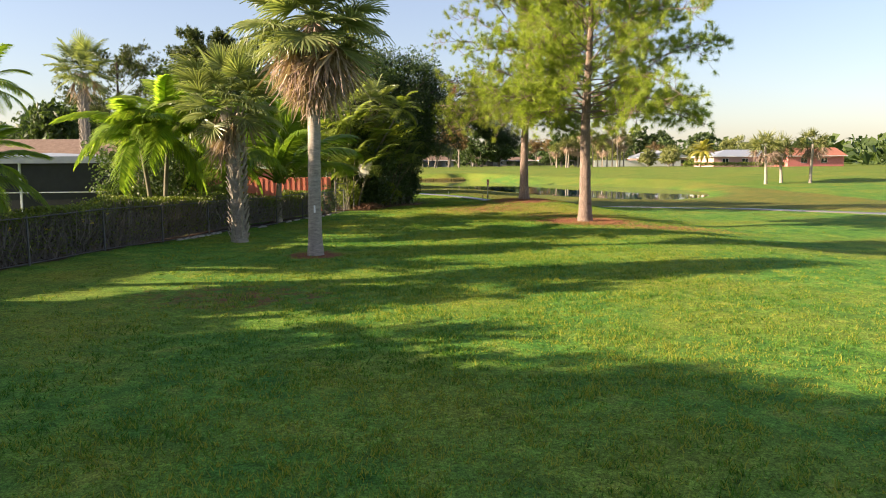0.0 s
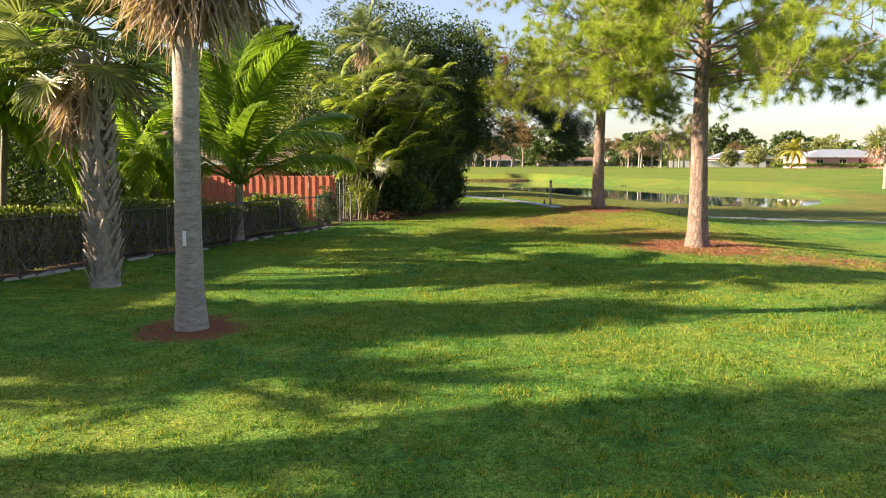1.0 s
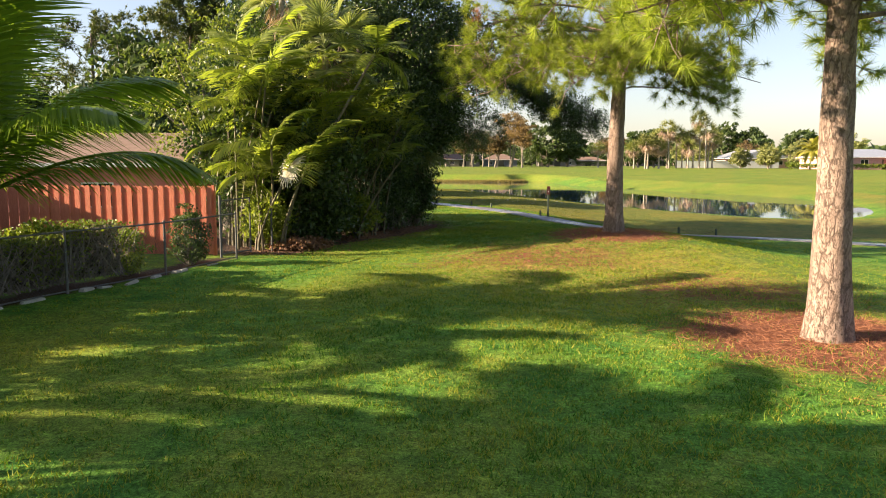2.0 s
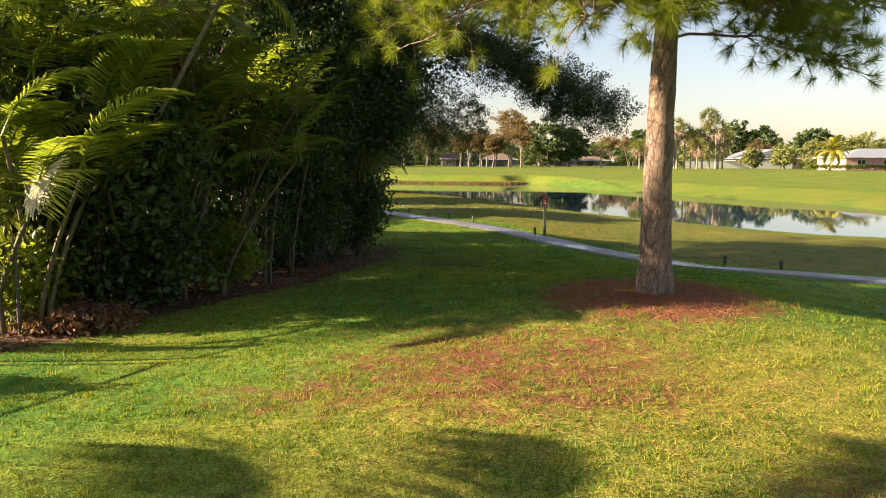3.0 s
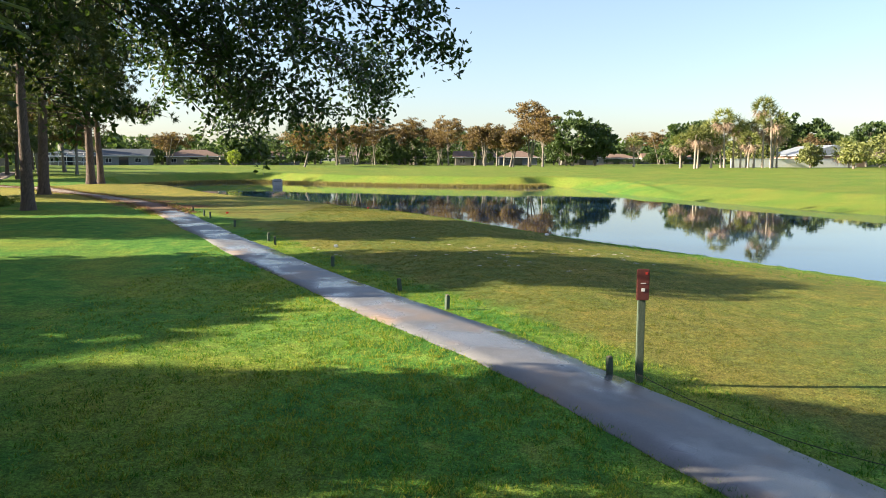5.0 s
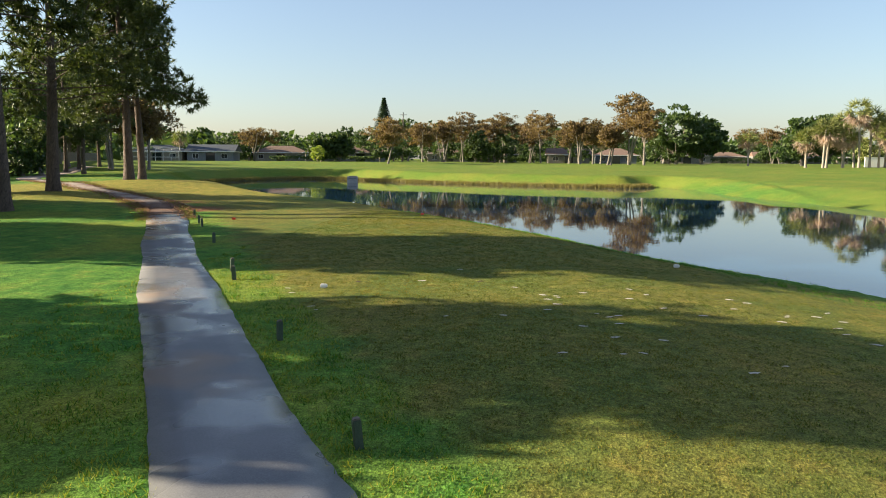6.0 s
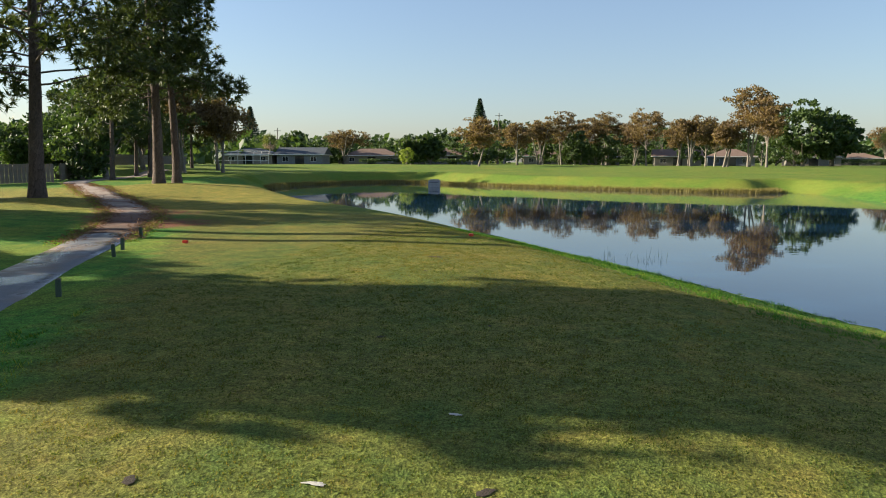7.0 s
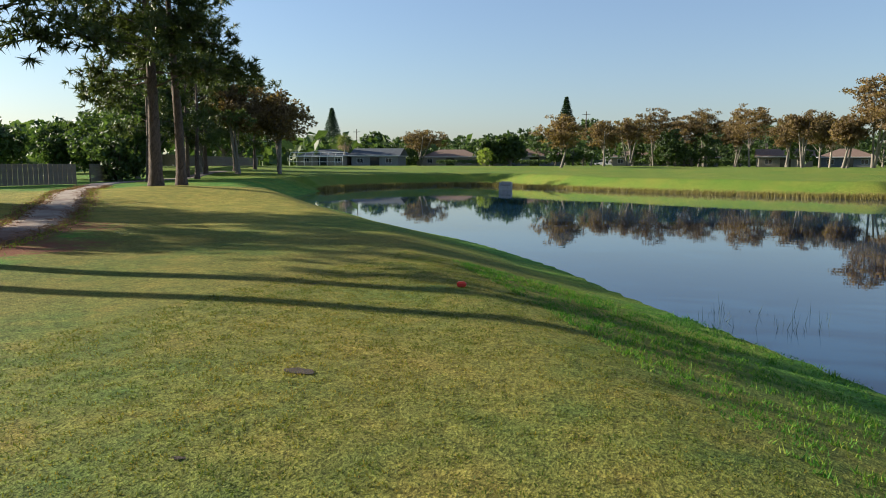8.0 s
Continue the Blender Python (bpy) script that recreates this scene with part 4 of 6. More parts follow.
def crown_tree(x, y, height, width, seed, label, mat, bark="grey_bark", name="broad_tree", clear=0.25, clumps=110, per=26, size=0.42, trunk_r=0.22, flat=0.62, stems=1, spread=0.9, hollow=0.5, category="tree"):
    """A tree with tapered trunk, limbs into the crown, and leaves in clumps."""
    r = rng_of(seed)
    ob = root(name, x, y, at_ground(x, y) - 0.05, 0, label, category)
    mid = height * (clear + (1 - clear) * 0.52)
    rad = np.array([width / 2, width / 2, height * (1 - clear) * 0.5])
    pts, c = clump_points(r, (0, 0, mid), rad, clumps, per, spread, hollow, -1.0, flat)
    wood = []
    for s in range(stems):
        off = r.normal(size=2) * 0.25 * (stems > 1)
        tip = r.normal(size=2) * width * 0.10 * (1 + (stems > 1))
        t = np.linspace(0, 1, 8)
        line = np.stack([off[0] + tip[0] * t, off[1] + tip[1] * t, mid * 1.1 * t - 0.1 * (t == 0)], 1)
        wood.append(tube(line, trunk_r * (1 - 0.6 * t) * (1 + 0.5 * np.exp(-t * 8)), 8))
    trunk = part("trunk", build_mesh("trunk", wood, bark, True), ob)
    boughs = []
    for q in c[r.permutation(len(c))[: max(8, len(c) // 6)]]:
        s0 = np.array([0, 0, height * clear * r.uniform(0.7, 1.4)])
        t = np.linspace(0, 1, 5)[:, None]
        line = s0 + (q - s0) * t + np.array([0, 0, 1.0]) * (t * (1 - t)) * 0.8 * r.uniform(-0.3, 1)
        boughs.append(tube(line, np.linspace(trunk_r * 0.4, 0.02, 5), 4))
    part("bough", build_mesh("bough", boughs, bark, True), ob)
    part("crown", build_mesh("crown", [leaves(pts, size, r)], mat), ob)
    return ob


# the great ficus over its thicket, beside the open lawn
def build_ficus():
    r = rng_of(60)
    ob = root("ficus_tree", -1.2, 53.0, at_ground(-1.2, 53.0), 0, "huge dark green ficus tree spreading over a palm thicket", "tree")
    wood = []
    for k in range(9):
        off = r.normal(size=2) * 0.8
        t = np.linspace(0, 1, 8)
        tip = r.normal(size=2) * 2.0
        wood.append(tube(np.stack([off[0] + tip[0] * t**1.5, off[1] + tip[1] * t**1.5, 7.5 * t - 0.1 * (t == 0)], 1), 0.30 * (1 - 0.6 * t) * (1 + 0.6 * np.exp(-t * 9)), 9))
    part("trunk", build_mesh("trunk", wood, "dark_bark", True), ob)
    lumps = [((-0.6, 0.2, 8.4), (3.9, 4.8, 4.2), 400), ((0.3, 3.5, 7.8), (4.6, 6.0, 4.0), 420), ((-2.0, 1.5, 6.8), (3.2, 7.0, 4.6), 300),
             ((1.2, -1.0, 4.4), (2.6, 7.0, 3.2), 280), ((1.6, 1.6, 4.1), (2.1, 2.9, 2.8), 180), ((-1.6, -7.4, 4.0), (2.3, 2.6, 2.7), 240),
             ((6.0, 3.0, 8.0), (4.4, 2.6, 1.9), 130), ((3.6, 1.5, 6.4), (2.1, 4.6, 2.9), 300), ((4.4, 2.5, 5.4), (1.7, 3.0, 2.0), 240)]
    lumps.append(((0.3, -8.2, 2.6), (1.8, 1.9, 2.4), 150))
    lumps += [((3.5, 2.0, 8.7), (3.1, 4.6, 2.9), 330), ((3.0, 3.2, 4.6), (1.9, 2.4, 2.0), 220), ((2.2, 4.6, 2.6), (1.3, 2.0, 1.7), 120), ((2.6, -0.6, 5.2), (1.9, 3.0, 2.4), 220)]
    lumps.append(((-1.8, 5.6, 3.2), (2.0, 4.2, 3.2), 260))
    allpts, finepts, tips = [], [], []
    for centre, rad, clumps in lumps:
        fine = centre[0] > 1.0 and centre[2] < 7.0
        pts, c = clump_points(r, centre, rad, clumps, 48 if fine else 44, 0.72, 0.45)
        (finepts if fine else allpts).append(pts)
        tips.append(c[r.permutation(len(c))[:22]])
    boughs = []
    for q in np.concatenate(tips):
        s0 = np.array([r.normal() * 0.8, r.normal() * 1.5, r.uniform(2.5, 5.0)])
        t = np.linspace(0, 1, 6)[:, None]
        line = s0 + (q - s0) * t + np.array([0, 0, 1.0]) * t * (1 - t) * r.uniform(0, 2.5)
        boughs.append(tube(line, np.linspace(0.13, 0.02, 6), 5))
    # boughs that hang over the lawn, with twigs in sprays of leaves
    spray = []
    for k in range(38):
        if k < 22:
            ex = r.uniform(9.6, 12.4)
            lowest = float(np.interp(ex, [9.6, 10.3, 11.0, 11.6, 12.4], [4.9, 4.1, 3.65, 3.7, 4.3]))
            end = np.array([ex, r.uniform(1.6, 4.2) - 0.9 * (ex > 11.4), lowest + 0.35 + abs(r.normal()) * 0.5])
        else:
            ex = r.uniform(4.2, 8.1)
            lowest = float(np.interp(ex, [4.2, 6.4, 8.2], [3.5, 3.5, 4.0]))
            end = np.array([ex, r.uniform(6.0, 10.0), lowest + 0.2 + abs(r.normal()) * 0.8])
        s0 = np.array([r.uniform(0.5, 3.0), r.uniform(-1, 3.5) + 2.0 * (k >= 22), r.uniform(5.8, 7.6)])
        t = np.linspace(0, 1, 9)[:, None]
        line = s0 + (end - s0) * t + np.array([0, 0, 1.0]) * t * (1 - t) * (4.5 if k < 22 else 2.2) + r.normal(size=(9, 3)) * 0.07 * t
        boughs.append(tube(line, np.linspace(0.032, 0.004, 9), 5))
        for j in range(38):
            u = r.uniform(0.45 if k < 22 else 0.6, 1.0) if j > 9 else 1.0 - 0.014 * j
            a = np.array([np.interp(u * 8, np.arange(9), line[:, m]) for m in range(3)])
            d = unit(np.array([0.4, 0.1, -0.1]) + r.normal(size=3) * 0.6)
            ln = r.uniform(0.25, 0.7)
            tp = a + d * ln * np.linspace(0, 1, 4)[:, None]
            boughs.append(tube(tp, np.linspace(0.008, 0.003, 4), 3))
            for c in (tp[-1], tp[2]):
                spray.append(c + r.normal(size=(30 if k < 22 else 22, 3)) * (0.10 if k < 22 else 0.08))
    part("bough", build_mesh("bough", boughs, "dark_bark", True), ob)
    part("crown", build_mesh("crown", [leaves(np.concatenate(allpts), 0.19, r, 0.5), leaves(np.concatenate(finepts), 0.15, r, 0.5)], "ficus"), ob)
    part("spray", build_mesh("spray", [leaves(np.concatenate(spray), 0.08, r, 0.5, 0.2)], "ficus"), ob, "hanging sprays of small dark leaves")
    return ob


build_ficus()


def areca(x, y, seed, label, stems=9, height=4.2, lean=(0.6, 0.0), count=4, size=1.1):
    """A clump of canes with arching feather leaves."""
    r = rng_of(seed)
    ob = root("areca_palm", x, y, at_ground(x, y), 0, label, "palm clump")
    for s in range(stems):
        off = r.normal(size=2) * 0.35
        h = height * r.uniform(0.55, 1.1)
        tip = off + np.array(lean) * h * 0.28 + r.normal(size=2) * 0.5
        t = np.linspace(0, 1, 8)
        line = np.stack([off[0] + (tip[0] - off[0]) * t**1.5, off[1] + (tip[1] - off[1]) * t**1.5, h * t - 0.1 * (t == 0)], 1)
        part("cane", build_mesh("cane", [tube(line, np.linspace(0.045, 0.03, 8), 6)], "cane", True), ob)
        for i in range(count):
            part("frond", ARECA[(s + i) % 3], ob, "", turn(i * 360 / count + r.normal() * 25, 62 - 26 * i + r.normal() * 10, r.normal() * 15, size * r.uniform(0.8, 1.15), tuple(line[-1])))
    return ob


EDGE_Y = [42, 43.8, 46.4, 50, 54, 57.5, 62]
EDGE_X = [-1.3, -0.8, 0.7, 1.5, 2.6, 2.9, 2.6]
for k, (ay, dx, hh) in enumerate(((42.9, -0.9, 3.0), (43.6, -1.7, 4.6), (45.0, -0.8, 3.8), (46.6, -0.9, 4.4), (48.4, -0.8, 4.2), (50.4, -1.3, 3.8), (52.6, -1.9, 3.4), (55.0, -2.2, 3.0), (44.0, -2.4, 5.6), (46.2, -2.2, 5.2))):
    areca(float(np.interp(ay, EDGE_Y, EDGE_X)) + dx, ay, 70 + k, "clump of areca palm canes in the shaded thicket", 8, hh, (0.45, -0.15), 3, 1.0)


# ---- hedge and chain-link fence ----
def fence_x(y):
    return -8.6 + 0.313 * (y - 19.8)


def build_hedge():
    r = rng_of(80)
    ob = root("hedge", fence_x(20) - 0.55, 20.0, at_ground(-9, 20), 0, "clipped leafy hedge with bare twigs behind a chain-link fence", "hedge")
    pts, inner, twigs = [], [], []
    for y in np.arange(-2, 37, 0.22):
        top = 1.42 - 0.35 * max(0.0, min(1.0, (y - 28.0) / 4.0)) + 0.09 * math.sin(y * 0.9) + 0.06 * math.sin(y * 2.3)
        gap = 0.3 if y > 29 and math.sin(y * 2.2) < -0.2 else 1.0
        x = fence_x(y) - 0.6
        n = int(230 * gap)
        q = np.stack([r.normal(x, 0.28, n), r.uniform(y - 0.2, y + 0.2, n), top - np.abs(r.normal(0, 0.16, n))], 1)
        side = np.stack([r.normal(x + 0.22, 0.2, int(80 * gap)), r.uniform(y - 0.2, y + 0.2, int(80 * gap)), r.uniform(0.1, top, int(80 * gap))], 1)
        pts += [q, side]
        # added filler leaves, coloured dark so the hedge body reads as shaded
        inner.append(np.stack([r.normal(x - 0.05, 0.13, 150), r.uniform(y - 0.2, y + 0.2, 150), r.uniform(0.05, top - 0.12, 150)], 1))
        for j in range(34):
            a = np.array([x + r.normal() * 0.15, y + r.normal() * 0.1, 0.0])
            b = np.array([x + r.normal() * 0.3, y + r.normal() * 0.3, top - 0.1])
            m = (a + b) / 2 + r.normal(size=3) * 0.12
            twigs.append(tube(np.array([a, m, b]), [0.016, 0.011, 0.006], 3))
    o = np.array([ob.location.x, ob.location.y, 0.0])
    part("foliage", build_mesh("foliage", [leaves(np.concatenate(pts) - o, 0.085, r, 0.6)], "shrub"), ob)
    part("inner_foliage", build_mesh("inner_foliage", [leaves(np.concatenate(inner) - o, 0.13, r, 0.6)], "litter_dark"), ob, "added dark inner leaves that stand in for the hedge's shade")
    part("twig", build_mesh("twig", [(v - o, f) for v, f in twigs], "grey_bark"), ob, "bare grey twigs")
    fl = np.array([(fence_x(y) - 0.25 + r.normal() * 0.1, y, r.uniform(0.8, 1.35)) for y in r.uniform(10, 22, 26)]) - o
    fl = np.repeat(fl, 6, 0) + r.normal(size=(156, 3)) * 0.02
    part("blossom", build_mesh("blossom", [leaves(fl, 0.07, r, 0.8)], "yellow_flower"), ob, "small yellow blossoms")


build_hedge()


def build_chain_fence():
    y0, y1, h = -4.0, 40.6, 1.22
    ob = root("chain_link_fence", fence_x(y0), y0, at_ground(fence_x(y0), y0), 0, "galvanised chain-link fence along the lawn edge", "fence")
    o = np.array([ob.location.x, ob.location.y, ob.location.z])
    ys = np.linspace(y0, y1, 17)
    gz = lambda y: land(fence_x(y), y)
    for y in ys:
        g = float(gz(y)[0])
        post = np.array([(fence_x(y), y, g - 0.1), (fence_x(y), y, g + h + 0.03)]) - o
        part("post", build_mesh("post", [tube(post, 0.028, 8), tube(post[1:] + np.array([[0, 0, -0.01], [0, 0, 0.03]]), [0.034, 0.02], 8)], "galvanised", True), ob)
    yy = np.linspace(y0, y1, 60)
    for name, dz, rad in (("top_rail", h, 0.021), ("bottom_rail", 0.05, 0.016)):
        part(name, build_mesh(name, [tube(np.stack([fence_x(yy), yy, gz(yy) + dz], 1) - o, rad, 6)], "galvanised", True), ob)
    wires = []
    ln = math.hypot(y1 - y0, fence_x(y1) - fence_x(y0))
    for d in np.arange(-h, ln, 0.085):
        for sgn in (1, -1):
            a, b = (d, d + h) if sgn > 0 else (d + h, d)
            ta, tb = 0.0, 1.0
            lo, hi = min(a, b), max(a, b)
            if lo < 0 or hi > ln:
                continue
            pa, pb = y0 + (y1 - y0) * a / ln, y0 + (y1 - y0) * b / ln
            wires.append(tube(np.array([(fence_x(pa), pa, float(0.06 + 0.05)), (fence_x(pb), pb, h + 0.05)]) + np.array([0, 0, 0.06]) - o, 0.0016, 3))
    part("wire_mesh", build_mesh("wire_mesh", wires, "galvanised"), ob, "diamond wire mesh")
    # the stones along its foot
    r = rng_of(81)
    for k in range(26):
        y = r.uniform(24, 39.5)
        x = fence_x(y) + r.normal() * 0.06 + 0.08
        me = bevelled("edging_stone", (r.uniform(0.10, 0.16), r.uniform(0.25, 0.5), r.uniform(0.05, 0.08)), "concrete", 0.02)
        thing("edging_stone", me, "pale rough edging stone lying at the fence foot", "stone", "edging stones", m=pose(x, y, at_ground(x, y) - 0.02, r.normal() * 4, r.normal() * 4, -17 + r.normal() * 8))


build_chain_fence()


def build_wood_fence(x0, y0, x1, y1, height, mat, label, name="wooden_fence", board=0.14, gap=0.012, rail_side=1):
    ln, ang = math.hypot(x1 - x0, y1 - y0), math.degrees(math.atan2(y1 - y0, x1 - x0))
    ob = root(name, x0, y0, at_ground(x0, y0), ang, label, "fence")
    bv, bf = box(0, -0.01, 0.04, board, 0.01, height)
    top = [(0.0, height - 0.035), (board * 0.25, height), (board * 0.75, height), (board, height - 0.035)]
    v = np.array([(px, py, pz) for py in (-0.01, 0.01) for px, pz in [(0, 0.04)] + top + [(board, 0.04)]])
    f6 = np.array([(0, 1, 2, 3, 4, 5), (11, 10, 9, 8, 7, 6)])
    f4 = np.array([(i, i + 6, (i + 1) % 6 + 6, (i + 1) % 6) for i in range(6)])
    me = build_mesh("board", [(v, f6), (v, f4)], mat)
    r = rng_of(int(abs(x0) * 10))
    n = int(ln / (board + gap))
    for i in range(n):
        part("board", me, ob, "", Matrix.Translation((i * (board + gap), rail_side * 0.032 * (i % 2), r.normal() * 0.006)))
    for z in (0.35, height * 0.55, height - 0.28):
        part("rail", build_mesh("rail", [box(0, -0.035 * rail_side - 0.02, z, ln, -0.035 * rail_side + 0.02, z + 0.09)], mat), ob)
    for k in range(int(ln / 2.4) + 1):
        part("post", bevelled("post", (0.1, 0.1, height + 0.06), mat, 0.008, (min(k * 2.4, ln), -0.11 * rail_side, -0.05)), ob)


build_wood_fence(-2.9, 41.2, -22.0, 42.6, 1.95, "redwood", "red-stained wooden board fence with visible rails", rail_side=1)
build_wood_fence(-46.4, 128.5, -47.5, 98.0, 1.7, "greywood", "weathered grey wooden board fence", board=0.2)
build_wood_fence(-64.0, 150.0, -50.0, 133.0, 1.7, "greywood", "weathered grey wooden board fence", board=0.2)
build_wood_fence(-95.0, 215.0, -66.0, 153.0, 1.7, "greywood", "weathered grey wooden board fence", board=0.25)


def bush(x, y, w, h, seed, label, mat="shrub", clumps=60, per=40, size=0.09, spread=0.22, name="bush"):
    r = rng_of(seed)
    ob = root(name, x, y, at_ground(x, y), 0, label, "bush")
    pts, c = clump_points(r, (0, 0, h * 0.52), (w / 2, w / 2, h * 0.5), clumps, per, spread, 0.5)
    pts = pts[pts[:, 2] > 0.02]
    stems = [tube(np.array([(0, 0, -0.05), q * 0.5 + r.normal(size=3) * 0.05, q]), [0.025, 0.015, 0.006], 4) for q in c[:24]]
    part("stem", build_mesh("stem", stems, "grey_bark", True), ob)
    part("foliage", build_mesh("foliage", [leaves(pts, size, r, 0.55)], mat), ob)
    return ob


def leaning_palm():
    """A bare leaning cane with a small head, and a bleached frond hanging beside it."""
    ob = root("leaning_palm", -1.5, 44.9, at_ground(-1.5, 44.9), 0, "slender palm leaning out of the thicket on a bare pale cane", "palm tree")
    line = rounded([(0, 0, -0.1), (0.2, 0, 1.2), (0.7, 0, 2.5), (1.7, 0, 4.2), (2.8, 0, 6.1)], False, 5)
    part("trunk", build_mesh("trunk", [tube(line, np.linspace(0.06, 0.04, len(line)), 8)], "grey_bark", True), ob)
    for i in range(9):
        part("frond", ARECA[i % 3], ob, "", turn(i * 137.5, 62 - 11 * i, 0, 0.85, tuple(line[-1])))
    part("dead_frond", fan_frond(98, 0.62, 0.25, 0.05, 0.15, "bleached"), ob, "bleached white fan leaf hanging", turn(255, -62, 20, 1.05, (0.55, -2.5, 2.95)))
    part("dead_frond", ARECA_PALE, ob, "bleached hanging dead frond", turn(200, -30, 10, 0.75, (0.35, -0.5, 2.9)))


leaning_palm()
sabal(-0.5, 46.3, 6.2, 96, "slender cabbage palm with pale fans in the thicket", 0.13, 8, 24, False, 0.95)
sabal(-2.2, 47.5, 8.6, 97, "slender cabbage palm with pale fans in the thicket", 0.11, 5, 18, False, 0.8)
for k, (bx, by, bw, bh) in enumerate(((-1.9, 43.2, 1.5, 1.7), (-0.5, 45.2, 1.5, 1.9), (0.4, 46.8, 1.5, 1.6), (-2.2, 44.6, 2.0, 3.4))):
    bush(bx, by, bw, bh, 440 + k, "leafy green undergrowth at the thicket edge", "areca" if k % 2 == 0 else "ficus", 90, 34, 0.14, 0.35, "undergrowth")
sabal(1.7, 56.4, 3.8, 92, "stout palm trunk with peeling leaf bases at the thicket edge", 0.24, 34, 40, True, 1.2)
for k, (bx, by, bw, bh) in enumerate(((1.0, 55.0, 3.0, 4.8), (1.9, 57.9, 2.6, 4.4), (0.6, 52.6, 2.6, 4.6), (2.2, 56.2, 1.7, 3.2))):
    bush(bx, by, bw, bh, 430 + k, "tall dark leafy undergrowth in the thicket", "ficus", 150, 34, 0.15, 0.45, "undergrowth")


def build_gate():
    ob = root("chain_link_gate", -2.55, 40.75, at_ground(-2.5, 40.8), 62, "chain-link gate of galvanised pipe beside the thicket", "gate")
    h, w = 1.6, 1.15
    part("gate_frame", build_mesh("gate_frame", [tube([(0, 0, -0.05), (0, 0, h + 0.1)], 0.035, 8), tube([(w, 0, 0.05), (w, 0, h)], 0.022, 8), tube([(0, 0, h - 0.05), (w, 0, h)], 0.02, 8), tube([(0, 0, 0.1), (w, 0, 0.1)], 0.02, 8)], "galvanised", True), ob)
    part("gate_post", build_mesh("gate_post", [tube([(w + 0.9, 0, -0.05), (w + 0.9, 0, h)], 0.03, 8)], "galvanised", True), ob)
    wires = []
    for d in np.arange(-h, w, 0.07):
        for s in (1, -1):
            a, b = max(d, 0), min(d + h, w)
            if b > a:
                za, zb = a - d, b - d
                za, zb = (za, zb) if s > 0 else (h - za, h - zb)
                wires.append(tube([(a, 0, max(za, 0.1)), (b, 0, max(zb, 0.1))], 0.0025, 3))
    part("wire_mesh", build_mesh("wire_mesh", wires, "galvanised"), ob, "diamond wire mesh")


build_gate()


bush(-2.95, 39.4, 1.0, 1.5, 90, "dark green dense shrub at the fence corner", "ficus", 70, 60, 0.08)
bush(-4.7, 35.5, 1.3, 1.4, 91, "straggly green shrub behind the chain-link fence")
for k, (bx, by, bw, bh) in enumerate(((-9.6, 28.4, 3.0, 4.4), (-8.8, 31.2, 2.4, 3.8))):
    bush(bx, by, bw, bh, 450 + k, "tall dense garden shrub behind the hedge", "oak", 150, 30, 0.16, 0.4)
bush(-5.5, 33.4, 1.3, 1.3, 89, "straggly green shrub behind the chain-link fence")
bush(-3.8, 37.6, 1.0, 1.1, 88, "straggly green shrub behind the chain-link fence")
bush(-6.2, 31.5, 1.6, 1.3, 92, "straggly green shrub behind the chain-link fence")
for k, (bx, by, bw, bh) in enumerate(((-10.2, 38.5, 3.0, 2.9), (-13.0, 38.0, 3.0, 2.5), (-8.3, 37.6, 1.3, 1.5), (-10.0, 29.0, 2.4, 1.9))):
    bush(bx, by, bw, bh, 93 + k, "tall leafy garden shrub in front of the red fence", "shrub" if k % 2 else "areca", 130, 46, 0.13, 0.35)
bush(-21.5, 96.0, 3.0, 0.6, 98, "low bright green ground shrub beside the cart path", "shrub", 80, 40, 0.12, 0.3)
bush(-0.9, 43.2, 1.6, 0.3, 99, "dry leafy undergrowth at the thicket edge", "litter", 60, 30, 0.13, 0.3, "undergrowth")
for k in range(17):
    uy = 44.5 + (k % 9) * 1.4
    bush(float(np.interp(uy, EDGE_Y, EDGE_X)) - 1.1 - 0.4 * (k % 3) - 1.7 * (k > 8), uy, 2.2, 2.5 + 0.8 * (k % 2), 400 + k, "dark leafy undergrowth in the thicket", "ficus", 80, 34, 0.14, 0.4, "undergrowth")


# ---- houses ----
def hip_roof(x0, y0, x1, y1, z, rise, over, mat, gable=False):
    """A roof with eaves and some thickness over a rectangle; the ridge runs along its longer side."""
    a0, b0, a1, b1 = x0 - over, y0 - over, x1 + over, y1 + over
    w, d = a1 - a0, b1 - b0
    if w >= d:
        ins = 0.0 if gable else d / 2
        r0, r1 = (a0 + ins, (b0 + b1) / 2, z + rise), (a1 - ins, (b0 + b1) / 2, z + rise)
        faces = [(0, 1, 5, 4), (2, 3, 4, 5)]
        tri = [(1, 2, 5), (3, 0, 4)]
    else:
        ins = 0.0 if gable else w / 2
        r0, r1 = ((a0 + a1) / 2, b0 + ins, z + rise), ((a0 + a1) / 2, b1 - ins, z + rise)
        faces = [(1, 2, 5, 4), (3, 0, 4, 5)]
        tri = [(0, 1, 4), (2, 3, 5)]
    v = np.array([(a0, b0, z), (a1, b0, z), (a1, b1, z), (a0, b1, z), r0, r1])
    return build_mesh("roof", [(v, np.array(faces)), (v, np.array(tri)), (v, np.array([(3, 2, 1, 0)]))], mat)


